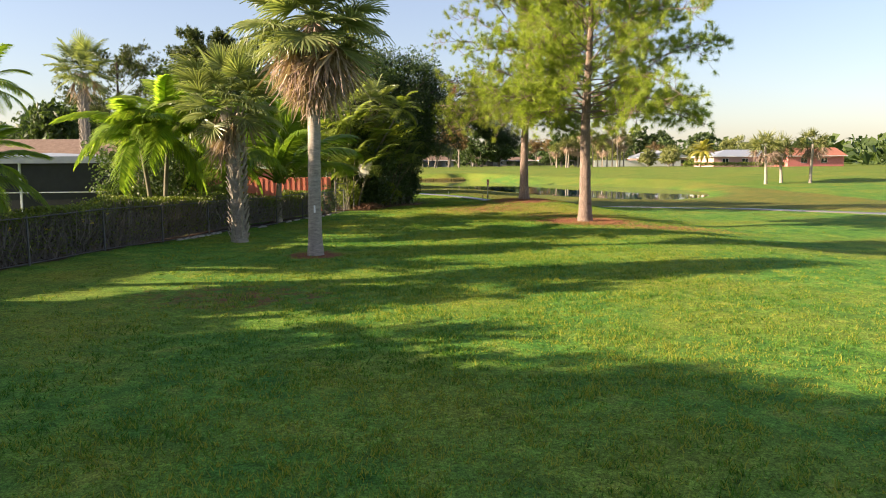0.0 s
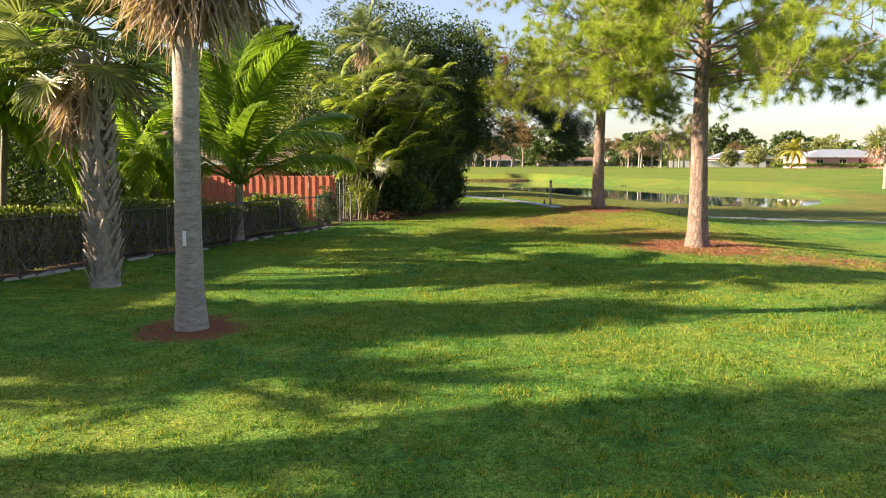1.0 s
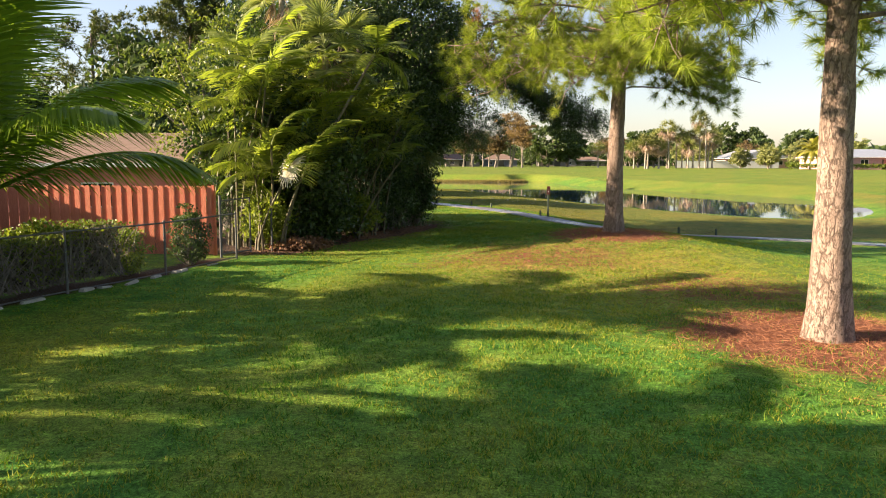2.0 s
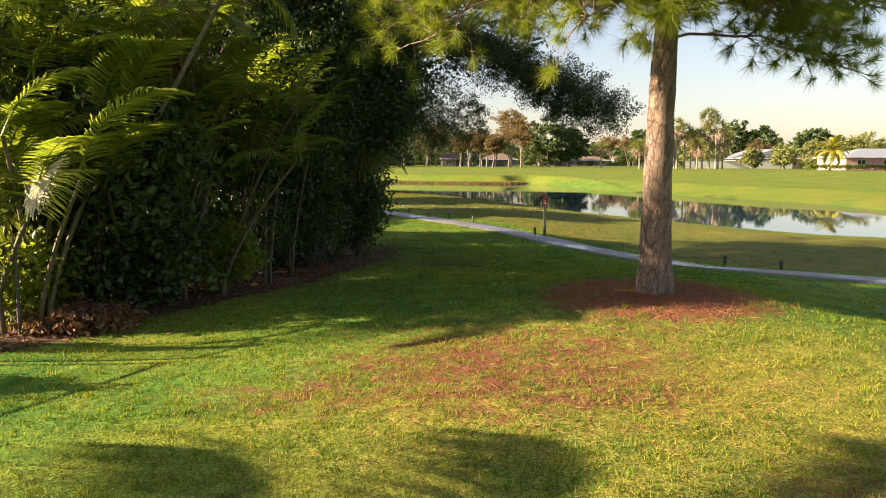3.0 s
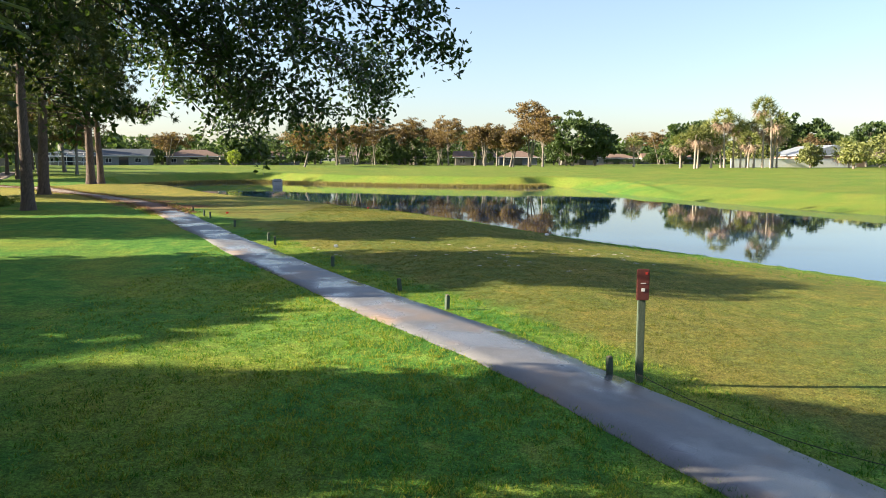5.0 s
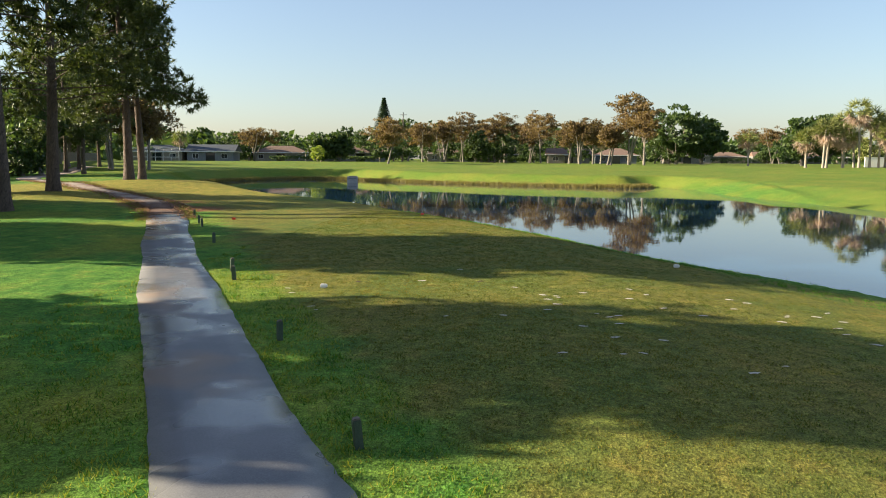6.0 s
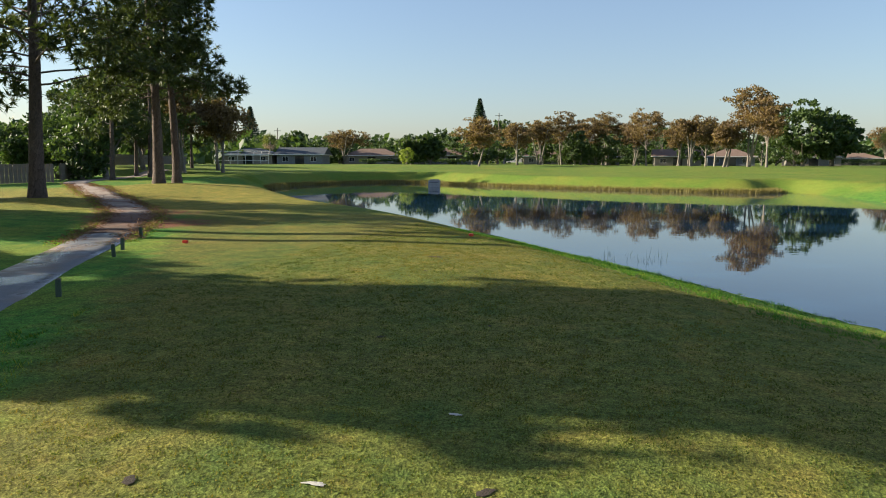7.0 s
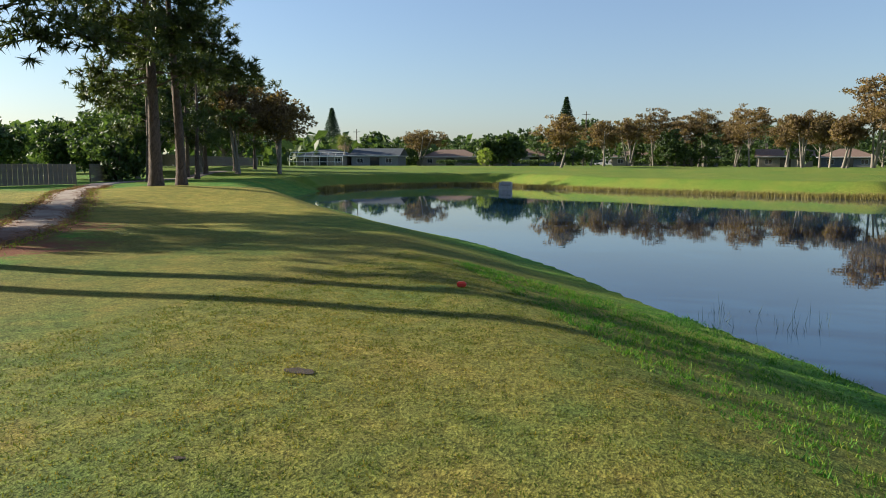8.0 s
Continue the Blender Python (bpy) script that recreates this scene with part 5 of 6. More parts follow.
def house(x, y, w, d, h, rise, rz, wall, roof, label, windows=(), doors=(), gable=False, over=0.5, porch=None, name="house", z=None):
    """A one-storey house, its front towards -y. windows: (centre, sill, width, height) on the front; doors: (centre, width, height)."""
    ob = root(name, x, y, (at_ground(x, y) if z is None else z) - 0.1, rz, label, "house")
    # front wall cut by its openings, other walls whole
    cuts = sorted([(c - ww / 2, c + ww / 2, s, s + hh) for c, s, ww, hh in windows] + [(c - ww / 2, c + ww / 2, 0.0, hh) for c, ww, hh in doors])
    chunks = [box(0, d - 0.2, 0, w, d, h), box(0, 0.2, 0, 0.2, d - 0.2, h), box(w - 0.2, 0.2, 0, w, d - 0.2, h)]
    last = 0.0
    for a, b, s, t in cuts:
        if a > last:
            chunks.append(box(last, 0, 0, a, 0.2, h))
        if s > 0:
            chunks.append(box(a, 0, 0, b, 0.2, s))
        chunks.append(box(a, 0, t, b, 0.2, h))
        last = b
    chunks.append(box(last, 0, 0, w, 0.2, h))
    if gable:
        if w >= d:
            for gx in (0.0, w - 0.2):
                v = np.array([(gx, 0, h), (gx, d, h), (gx, d / 2, h + rise * d / (d + 2 * over)), (gx + 0.2, 0, h), (gx + 0.2, d, h), (gx + 0.2, d / 2, h + rise * d / (d + 2 * over))])
                chunks += [(v, np.array([(0, 1, 2), (5, 4, 3)])), (v, np.array([(0, 3, 4, 1), (1, 4, 5, 2), (2, 5, 3, 0)]))]
        else:
            for gy in (0.0, d - 0.2):
                v = np.array([(0, gy, h), (w, gy, h), (w / 2, gy, h + rise * w / (w + 2 * over)), (0, gy + 0.2, h), (w, gy + 0.2, h), (w / 2, gy + 0.2, h + rise * w / (w + 2 * over))])
                chunks += [(v, np.array([(0, 1, 2), (5, 4, 3)])), (v, np.array([(0, 3, 4, 1), (1, 4, 5, 2), (2, 5, 3, 0)]))]
    part("wall", build_mesh("wall", chunks, wall), ob)
    part("floor_slab", build_mesh("floor_slab", [box(0.2, 0.2, 0.0, w - 0.2, d - 0.2, 0.12)], "concrete"), ob)
    part("roof", hip_roof(0, 0, w, d, h + 0.02, rise, over, roof, gable), ob)
    part("fascia", build_mesh("fascia", [box(-over - 0.02, -over - 0.02, h - 0.14, w + over + 0.02, -over + 0.02, h + 0.04), box(-over - 0.02, d + over - 0.02, h - 0.14, w + over + 0.02, d + over + 0.02, h + 0.04),
                                          box(-over - 0.02, -over + 0.02, h - 0.14, -over + 0.02, d + over - 0.02, h + 0.04), box(w + over - 0.02, -over + 0.02, h - 0.14, w + over + 0.02, d + over - 0.02, h + 0.04)], "white"), ob)
    for c, s, ww, hh in windows:
        wi = part("window", build_mesh("window", [box(c - ww / 2, 0.02, s, c - ww / 2 + 0.06, 0.1, s + hh), box(c + ww / 2 - 0.06, 0.02, s, c + ww / 2, 0.1, s + hh), box(c - ww / 2 + 0.06, 0.02, s + hh - 0.06, c + ww / 2 - 0.06, 0.1, s + hh),
                                               box(c - ww / 2 + 0.06, 0.02, s, c + ww / 2 - 0.06, 0.1, s + 0.06), box(c - 0.025, 0.025, s + 0.06, c + 0.025, 0.095, s + hh - 0.06)], "white"), ob)
        part("pane", build_mesh("pane", [box(c - ww / 2 + 0.05, 0.055, s + 0.05, c + ww / 2 - 0.05, 0.065, s + hh - 0.05)], "glass"), wi)
    for c, ww, hh in doors:
        part("door", build_mesh("door", [box(c - ww / 2, 0.06, 0.1, c + ww / 2, 0.11, hh)], "glass"), ob, "dark glazed sliding door")
    return ob


# the house with the screened porch; its porch looks on to the hedge
def build_porch_house():
    ob = house(-27.0, 33.5, 15.5, 10.0, 3.05, 0.3, 4, "grey_stucco", "roof_white", "grey house with white metal roof and screened porch", [(2.5, 1.0, 1.6, 1.2)], [(9.0, 2.6, 2.3), (12.5, 2.2, 2.3)], False, 0.45)
    roof = build_mesh("porch_roof", [box(4.0, -3.0, 2.93, 15.9, -0.45, 3.05), box(4.0, -3.06, 2.80, 15.9, -3.0, 3.09)], "roof_white")
    part("porch_roof", roof, ob)
    for px in (4.3, 8.0, 11.6, 15.4):
        part("porch_post", bevelled("porch_post", (0.09, 0.09, 2.82), "white", 0.008, (px, -2.85, 0)), ob)
    part("porch_sill", build_mesh("porch_sill", [box(4.3, -2.92, 0.0, 15.4, -2.80, 0.75)], "grey_stucco"), ob)
    for a, b in ((4.36, 7.94), (8.06, 11.54), (11.66, 15.34)):
        part("screen", build_mesh("screen", [box(a, -2.86, 0.76, b, -2.855, 2.8)], "dark_screen"), ob, "dark insect screen")
        part("screen_rail", build_mesh("screen_rail", [box(a, -2.90, 1.55, b, -2.865, 1.59)], "white"), ob)


build_porch_house()
house(-19.6, 52.5, 12.0, 9.0, 2.9, 1.5, 3, "pink", "shingle", "pink stucco house with brown shingle roof behind the red fence", [(3.0, 1.0, 1.4, 1.1), (8.0, 1.0, 1.4, 1.1)], [], True, 0.45)
house(-36.0, 62.0, 16.0, 11.0, 3.2, 2.4, 0, "pink", "shingle", "pink house with steep brown shingle roof behind other houses", [(4.0, 1.0, 1.6, 1.1)], [], True, 0.5)
house(81.5, 172.0, 19.0, 11.0, 2.6, 1.7, 0, "pale_pink", "roof_white", "pale pink bungalow with white roof across the pond", [(3.0, 0.9, 1.6, 1.2), (8.0, 0.9, 1.6, 1.2), (17.0, 0.9, 1.6, 1.2)], [(12.5, 1.8, 2.1)], False, 0.6)
house(97.0, 166.0, 14.0, 9.0, 2.6, 2.0, 0, "pink", "red_tile", "pink bungalow with red tiled gable roof", [(4.0, 0.9, 1.6, 1.2), (9.0, 0.9, 1.6, 1.2)], [], True, 0.6)
house(82.0, 220.0, 14.0, 17.0, 2.7, 2.3, 0, "pale_pink", "roof_white", "pale house with wide gable behind a white garden wall", [(3.0, 0.9, 1.6, 1.2), (7.5, 0.9, 1.8, 1.2), (12.0, 0.9, 1.6, 1.2)], [], True, 0.8)
house(105.0, 236.0, 14.0, 10.0, 2.7, 2.6, 0, "cream", "shingle", "cream house with brown roof among trees", [(4.0, 0.9, 1.6, 1.2), (10.0, 0.9, 1.6, 1.2)])
FAR_HOUSES = [(-104.0, 243.0, 13.0, 12, "cream", "grey_shingle"), (-90.0, 246.0, 12.0, 14, "grey_stucco", "grey_shingle"), (-84.0, 275.0, 16.0, 16, "cream", "shingle"), (-63.0, 262.0, 8.0, 20, "cream", "shingle"),
              (-55.0, 264.0, 14.0, 14, "grey_stucco", "shingle"), (-35.0, 300.0, 14.0, 10, "cream", "shingle"), (-22.0, 312.0, 15.0, 8, "grey_stucco", "shingle"), (4.0, 282.0, 12.0, 4, "cream", "shingle"),
              (18.0, 290.0, 12.0, 0, "grey_stucco", "shingle"), (60.0, 350.0, 15.0, -4, "cream", "shingle"), (79.0, 353.0, 15.0, -4, "grey_stucco", "shingle"), (97.0, 356.0, 15.0, -6, "cream", "shingle"), (40.0, 305.0, 14.0, 0, "cream", "shingle")]
for k, (hx, hy, hw, hr, ww, rr) in enumerate(FAR_HOUSES):
    house(hx, hy, hw, 9.0, 2.6, 1.7 + 0.2 * (k % 3), hr, ww, rr, "one-storey bungalow with low roof beyond the fairway", [(2.2, 0.8, 1.6, 1.2), (hw - 2.4, 0.8, 1.6, 1.2)], [(hw / 2, 2.4, 2.2)], k % 3 == 1, 0.6)


def pool_cage(x, y, w, d, h, rz):
    """A white-framed screen enclosure with a mansard top."""
    ob = root("pool_cage", x, y, at_ground(x, y), rz, "white-framed screen enclosure behind a house", "screen enclosure")
    n = 7
    for i in range(n + 1):
        px = w * i / n
        part("frame_rib", build_mesh("frame_rib", [tube([(px, 0, -0.1), (px, 0, h), (px, 1.1, h + 1.0), (px, d, h + 1.0)], 0.06, 4)], "white"), ob)
    for z, py in ((h, 0), (1.0, 0), (h + 1.0, 1.1)):
        part("frame_beam", build_mesh("frame_beam", [tube([(0, py, z), (w, py, z)], 0.06, 4)], "white"), ob)


pool_cage(-103.5, 238.5, 14.0, 4.0, 2.3, 12)

wall = build_mesh("garden_wall", [box(0, 0, -0.2, 27.0, 0.25, 1.75), box(-0.05, -0.04, 1.75, 27.05, 0.29, 1.85)], "white")
thing("garden_wall", wall, "long white garden wall across the pond", "wall", m=pose(64.0, 213.0, at_ground(70, 213), 0, 0, 2))


# ---- trees beyond the water ----
CYPRESS = [(-30.6, 224.7, 8.9, 7.4), (-27.9, 250.9, 8.7, 7.1), (-24.0, 262.1, 9.7, 6.8), (-19.9, 273.3, 12.4, 8.7), (-13.7, 285.0, 11.6, 8.3), (-9.7, 296.2, 13.8, 8.7), (2.1, 273.2, 13.4, 9.6), (-1.5, 282.6, 11.0, 7.3),
           (12.1, 244.7, 9.8, 6.3), (15.5, 250.6, 9.5, 5.4), (18.0, 225.6, 7.5, 4.2), (21.9, 226.5, 13.8, 8.4), (24.8, 222.9, 11.4, 6.3), (9.9, 264.7, 9.6, 5.9), (-75.4, 255.5, 8.0, 10.8), (76.3, 351.8, 11.8, 7.2), (82.3, 342.9, 11.8, 7.7),
           (-57.0, 162.0, 10.5, 6.0), (-53.5, 166.0, 9.5, 6.0), (-61.0, 176.0, 10.0, 6.5)]
for k, (tx, ty, th, tw) in enumerate(CYPRESS):
    crown_tree(tx, ty, th * 1.14, tw * 1.25, 120 + k, "bald cypress with sparse rusty brown foliage", "cypress", "grey_bark", "cypress_tree", 0.36 + 0.03 * (k % 3), 100, 40, 0.58, 0.2, stems=1 + (k % 3), spread=1.25, hollow=0.3, flat=0.42)
DOMES = [(37.7, 266.0, 15.1, 17.0), (45.3, 272.6, 12.5, 13.0), (-46.4, 323.6, 15.4, 9.0), (-36.0, 336.3, 15.6, 14.0), (-67.2, 318.9, 11.5, 13.0), (-54.3, 250.0, 7.0, 7.6), (-50.0, 252.0, 7.5, 7.0), (-110.6, 370.5, 12.0, 16.0),
         (-112.7, 298.2, 10.8, 10.5), (-144.3, 311.5, 10.8, 14.0), (-114.6, 328.5, 11.0, 12.0), (4.2, 335.2, 13.3, 13.0), (-10.6, 352.4, 15.2, 14.0), (15.5, 327.6, 12.3, 12.0), (59.8, 235.2, 10.7, 8.5), (68.1, 365.0, 9.0, 14.0),
         (93.3, 368.0, 8.3, 14.0), (65.1, 237.8, 11.5, 9.5), (90.1, 248.0, 14.0, 10.0), (97.8, 248.0, 12.1, 11.0), (95.7, 240.0, 9.1, 9.0), (115.3, 252.0, 12.1, 13.0)]
for k, (tx, ty, th, tw) in enumerate(DOMES):
    crown_tree(tx, ty, th, tw, 160 + k, "broad dark green tree beyond the fairway", "oak", "grey_bark", "broad_tree", 0.12, 110 + 90 * (k < 2), 20, 1.25, 0.3, stems=1 + 2 * (k < 2), spread=1.15)
crown_tree(92.0, 236.0, 8.0, 7.0, 190, "broad tree with orange-brown leaves", "cypress", name="broad_tree", clear=0.2, clumps=70, per=24, size=0.5)
crown_tree(-5.6, 52.0, 9.2, 5.6, 191, "leafy sunlit tree beside the dark ficus", "shrub", "grey_bark", "broad_tree", 0.2, 190, 44, 0.2, 0.2, spread=0.6)
for k in range(13):
    crown_tree(-44.0 + 7.2 * k, 302.0 + 9.0 * (k % 3), 8.5 + 1.3 * (k % 4), 8.0 + 1.5 * (k % 2), 600 + k, "dense dark tree behind the cypresses", "oak", "grey_bark", "broad_tree", 0.05, 60, 22, 0.95, 0.25, spread=1.0)
# trees of the gardens on the near side
NEAR_TREES = [(-14.5, 81.0, 13.0, 5.2), (-6.5, 60.8, 7.0, 3.6), (-19.0, 81.0, 11.5, 5.6), (-16.0, 72.2, 11.0, 4.8), (-11.0, 69.4, 6.5, 3.2), (-22.0, 81.6, 13.5, 5.4), (-56.0, 118.0, 5.6, 7.5), (-62.0, 131.0, 6.0, 8.0), (-66.0, 143.0, 6.6, 7.5), (-75.0, 160.0, 9.0, 10.0), (-28.0, 85.0, 9.0, 4.5), (-33.0, 102.0, 8.5, 5.0), (-34.0, 80.0, 9.5, 6.0), (-36.0, 90.0, 10.0, 6.0), (-30.0, 95.5, 8.0, 4.0), (-66.0, 165.0, 15.5, 10.0), (-77.0, 178.0, 16.0, 11.0), (-88.0, 196.0, 11.0, 11.0), (-99.0, 214.0, 10.0, 10.0), (-84.0, 174.0, 11.0, 11.0), (-62.0, 150.0, 13.0, 8.0), (-56.0, 146.0, 12.0, 7.0), (-20.0, 1.5, 10.0, 5.6), (-16.0, -4.0, 8.5, 6.0), (-14.0, 7.0, 5.0, 5.0), (-17.5, 10.0, 5.0, 3.4), (-17.0, 5.2, 5.6, 4.4), (-14.0, 66.5, 6.2, 4.5)]
for k, (tx, ty, th, tw) in enumerate(NEAR_TREES):
    crown_tree(tx, ty, th, tw, 200 + k, "leafy dark green garden tree", "oak", "grey_bark", "garden_tree", 0.2, 200, 14, 0.78, 0.25, spread=0.85)
for k, (tx, ty, th, tw) in enumerate(((-11.5, 70.3, 9.8, 3.6), (-20.0, 13.5, 11.5, 2.3), (-22.0, 19.0, 10.2, 2.5), (-20.0, 3.4, 9.4, 4.4), (-15.5, 18.6, 6.0, 4.0), (-15.5, 12.2, 6.0, 3.0), (-20.0, 83.2, 12.5, 4.4))):
    crown_tree(tx, ty, th, tw, 230 + k, "tall garden tree with a high leafy crown", "oak", "grey_bark", "garden_tree", 0.62, 90, 28, 0.45, 0.2, spread=0.7)
for k, (tx, ty, th, tw) in enumerate(((-58.0, 141.0, 7.0, 7.0), (-53.5, 139.5, 6.6, 6.0), (-63.5, 140.5, 6.0, 5.0))):
    crown_tree(tx, ty, th, tw, 250 + k, "dense round dark tree behind the end of a board fence", "oak", "grey_bark", "garden_tree", 0.02, 120, 24, 0.6, 0.25, spread=0.9)
for k, (px, py, ph) in enumerate(((-14.5, 8.4, 4.6), (-13.6, 12.2, 5.2), (-13.0, 16.6, 4.0))):
    sabal(px, py, ph, 215 + k, "small cabbage palm with round green crown in a garden", 0.17, 0, 22, True, 0.66)


rb = rng_of(150)
for k, (bx, by, bh, bw) in enumerate(((72, 216, 7, 6), (79, 209, 5, 5), (96, 214, 7, 7), (102, 206, 8, 7), (110, 214, 9, 8), (70, 226, 9, 8), (76, 186, 5, 5), (104, 180, 6, 6))):
    crown_tree(bx, by, bh, bw, 560 + k, "bright green leafy garden tree across the pond", "grove", "grey_bark", "garden_tree", 0.08, 70, 24, 0.7, 0.18, spread=0.9)
for k in range(46):
    bx = rb.uniform(-125, 110)
    by = 272 + rb.uniform(-14, 40) if bx < 45 else 330 + rb.uniform(-8, 30)
    crown_tree(bx, by, rb.uniform(5.0, 9.5), rb.uniform(6.0, 10.0), 500 + k, "dense dark green garden tree between bungalows", "oak", "grey_bark", "garden_tree", 0.05, 46, 22, 0.95, 0.18, spread=1.0)


def spire(x, y, h, w, seed):
    r = rng_of(seed)
    ob = root("norfolk_pine", x, y, at_ground(x, y), 0, "tall spire-shaped dark conifer in tiers", "conifer")
    part("trunk", build_mesh("trunk", [tube([(0, 0, -0.1), (0, 0, h)], [0.35, 0.04], 6)], "grey_bark", True), ob)
    base, ways = [], []
    for z in np.arange(h * 0.25, h, 0.75):
        rad = w / 2 * (1 - (z / h)) + 0.1
        for a in np.arange(0, 6.28, 0.55):
            aa = a + r.normal() * 0.1
            for q in np.linspace(0.2, 1, 7):
                base.append((math.cos(aa) * rad * q, math.sin(aa) * rad * q, z + 0.10 * rad * q))
                ways.append((math.cos(aa), math.sin(aa), 0.3))
    part("crown", build_mesh("crown", [tufts(np.array(base), np.array(ways), r, 7, 0.75, 0.22, 0.7)], "spire"), ob)


spire(-61.8, 350.9, 25.0, 15.0, 230)
spire(-154.6, 339.9, 23.0, 14.0, 231)


def far_palm(x, y, h, w, seed, mat="grove", lean=0.3):
    """A cabbage palm far off: leaning trunk, round head of narrow leaf fans."""
    r = rng_of(seed)
    ob = root("grove_palm", x, y, at_ground(x, y), 0, "slender cabbage palm in a sunlit grove across the pond", "palm tree")
    bend = r.normal(size=2) * lean
    me, top = trunk_mesh(h - w * 0.35, 0.2, 0.16, tuple(bend), 7, 1.3, 8, 0, "boot", seed)
    part("trunk", me, ob)
    d = unit(r.normal(size=(52, 3)) + np.array([0, 0, 0.0]))
    ends = top + d * w * 0.32 * np.array([1, 1, 0.95])
    ways = unit(d + np.array([0, 0, -0.15]))
    dead = d[:, 2] < -0.35
    part("crown", build_mesh("crown", [tufts(ends[~dead], ways[~dead], r, 16, w * 0.28, 0.13, 0.55)], mat), ob)
    if dead.any():
        part("dead_frond", build_mesh("dead_frond", [tufts(ends[dead], unit(ways[dead] + np.array([0, 0, -0.6])), r, 16, w * 0.34, 0.11, 0.4)], "sabal_dead"), ob, "dry brown hanging leaves")


GROVE = [(51.6, 197.8, 8.1, 4.7), (57.3, 197.8, 11.1, 4.9), (59.6, 199.5, 10.1, 4.9), (64.6, 197.8, 13.3, 4.9), (65.5, 196.2, 11.0, 5.4), (69.9, 204.0, 9.0, 5.2), (61.5, 196.8, 6.6, 4.5), (55.2, 199.0, 6.6, 4.5), (53.2, 201.0, 7.0, 4.5), (58.4, 203.0, 8.0, 4.7), (62.7, 201.0, 8.6, 4.7), (49.5, 200.0, 6.4, 4.5), (56.0, 201.5, 9.2, 4.6), (60.6, 198.4, 8.2, 4.6), (63.6, 199.5, 9.6, 4.8), (67.4, 200.0, 8.6, 5.0), (52.4, 198.6, 7.6, 4.4)]
for k, g in enumerate(GROVE):
    far_palm(*g, 240 + k)
for k, g in enumerate(((51.0, 92.0, 6.6, 4.6), (54.0, 93.5, 6.2, 4.6), (57.5, 92.5, 6.8, 4.6), (85.4, 206.0, 5.6, 6.2), (-92.0, 246.0, 7.5, 4.5), (46.0, 225.0, 7.0, 4.5), (17.5, 253.0, 8.0, 5.0))):
    far_palm(*g, 260 + k)
feather_palm(76.4, 168.0, 3.6, 270, "yellow-green coconut palm beside a bungalow", YELLOW, 22, 1.1, 0.16, "coconut_palm", (0.3, 0), -25, 80)
bush(-52.5, 241.0, 4.0, 4.0, 275, "bright green palm-like shrub by a bungalow", "areca", 60, 24, 0.35, 0.5)


def garden_hedge(x0, y0, length, h, seed, mat="shrub"):
    r = rng_of(seed)
    n = int(length * 90)
    p = np.stack([r.uniform(0, length, n), r.normal(0, 0.4, n), np.clip(h * (1 - np.abs(r.normal(0, 0.35, n))), 0.03, None) + 0.12 * np.sin(r.uniform(0, 40, n))], 1)
    thing("garden_hedge", build_mesh("garden_hedge", [leaves(p, 0.42, r, 0.6)], mat), "rough green hedge before a bungalow", "hedge", m=pose(x0, y0, at_ground(x0, y0), 0, 0, 0))


garden_hedge(88.0, 204.0, 16.0, 1.6, 280)
garden_hedge(72.0, 168.0, 26.0, 1.1, 281)
garden_hedge(-72.0, 258.0, 30.0, 1.4, 282, "oak")
garden_hedge(-30.0, 294.0, 40.0, 1.5, 283, "oak")
garden_hedge(45.0, 345.0, 70.0, 1.8, 284, "oak")


def build_far_woods():
    """The low line of trees that closes the view."""
    r = rng_of(290)
    pts = []
    for k in range(1300):
        a = r.uniform(-1.35, 1.25)
        dist = r.uniform(370, 460)
        cx, cy = dist * math.sin(a), 20 + dist * math.cos(a)
        h = r.uniform(7, 14.5)
        w = r.uniform(3, 8)
        q = unit(r.normal(size=(20, 3))) * np.array([w, w, h * 0.5]) * r.uniform(0.6, 1, (20, 1)) + np.array([cx, cy, 1.4 + h * 0.5])
        pts.append(q)
    for k in range(500):
        s = r.choice([-1, 1])
        cx, cy = (-r.uniform(95, 170) if s < 0 else r.uniform(130, 220)), r.uniform(-120, 330)
        h, w = r.uniform(6, 11), r.uniform(3, 7)
        q = unit(r.normal(size=(20, 3))) * np.array([w, w, h * 0.5]) * r.uniform(0.6, 1, (20, 1)) + np.array([cx, cy, 1.0 + h * 0.5])
        pts.append(q)
    p = np.concatenate(pts)
    thing("far_woods", build_mesh("far_woods", [leaves(p, 3.8, r, 0.7)], "oak"), "distant belt of dark green trees", "trees", kind="stuff")


build_far_woods()


def utility_pole(x, y, h):
    ob = root("utility_pole", x, y, at_ground(x, y), 10, "tall thin utility pole above the roofs", "pole")
    part("shaft", build_mesh("shaft", [tube([(0, 0, -0.2), (0, 0, h)], [0.2, 0.14], 8)], "greywood", True), ob)
    part("crossarm", build_mesh("crossarm", [box(-1.2, -0.06, h - 1.0, 1.2, 0.06, h - 0.85)], "greywood"), ob)


utility_pole(-47.0, 318.0, 17.0)
utility_pole(-120.0, 300.0, 12.0)
utility_pole(87.0, 345.0, 13.0)


# ---- the tee ----
STUBS = [(16.4, 55.4), (15.2, 57.2), (12.36, 60.58), (9.25, 64.3), (6.58, 68.43), (5.39, 70.42), (3.06, 74.27), (0.14, 78.99), (-0.39, 80.02), (-3.09, 84.58), (-5.68, 88.91), (-6.38, 90.03), (-7.9, 92.6)]


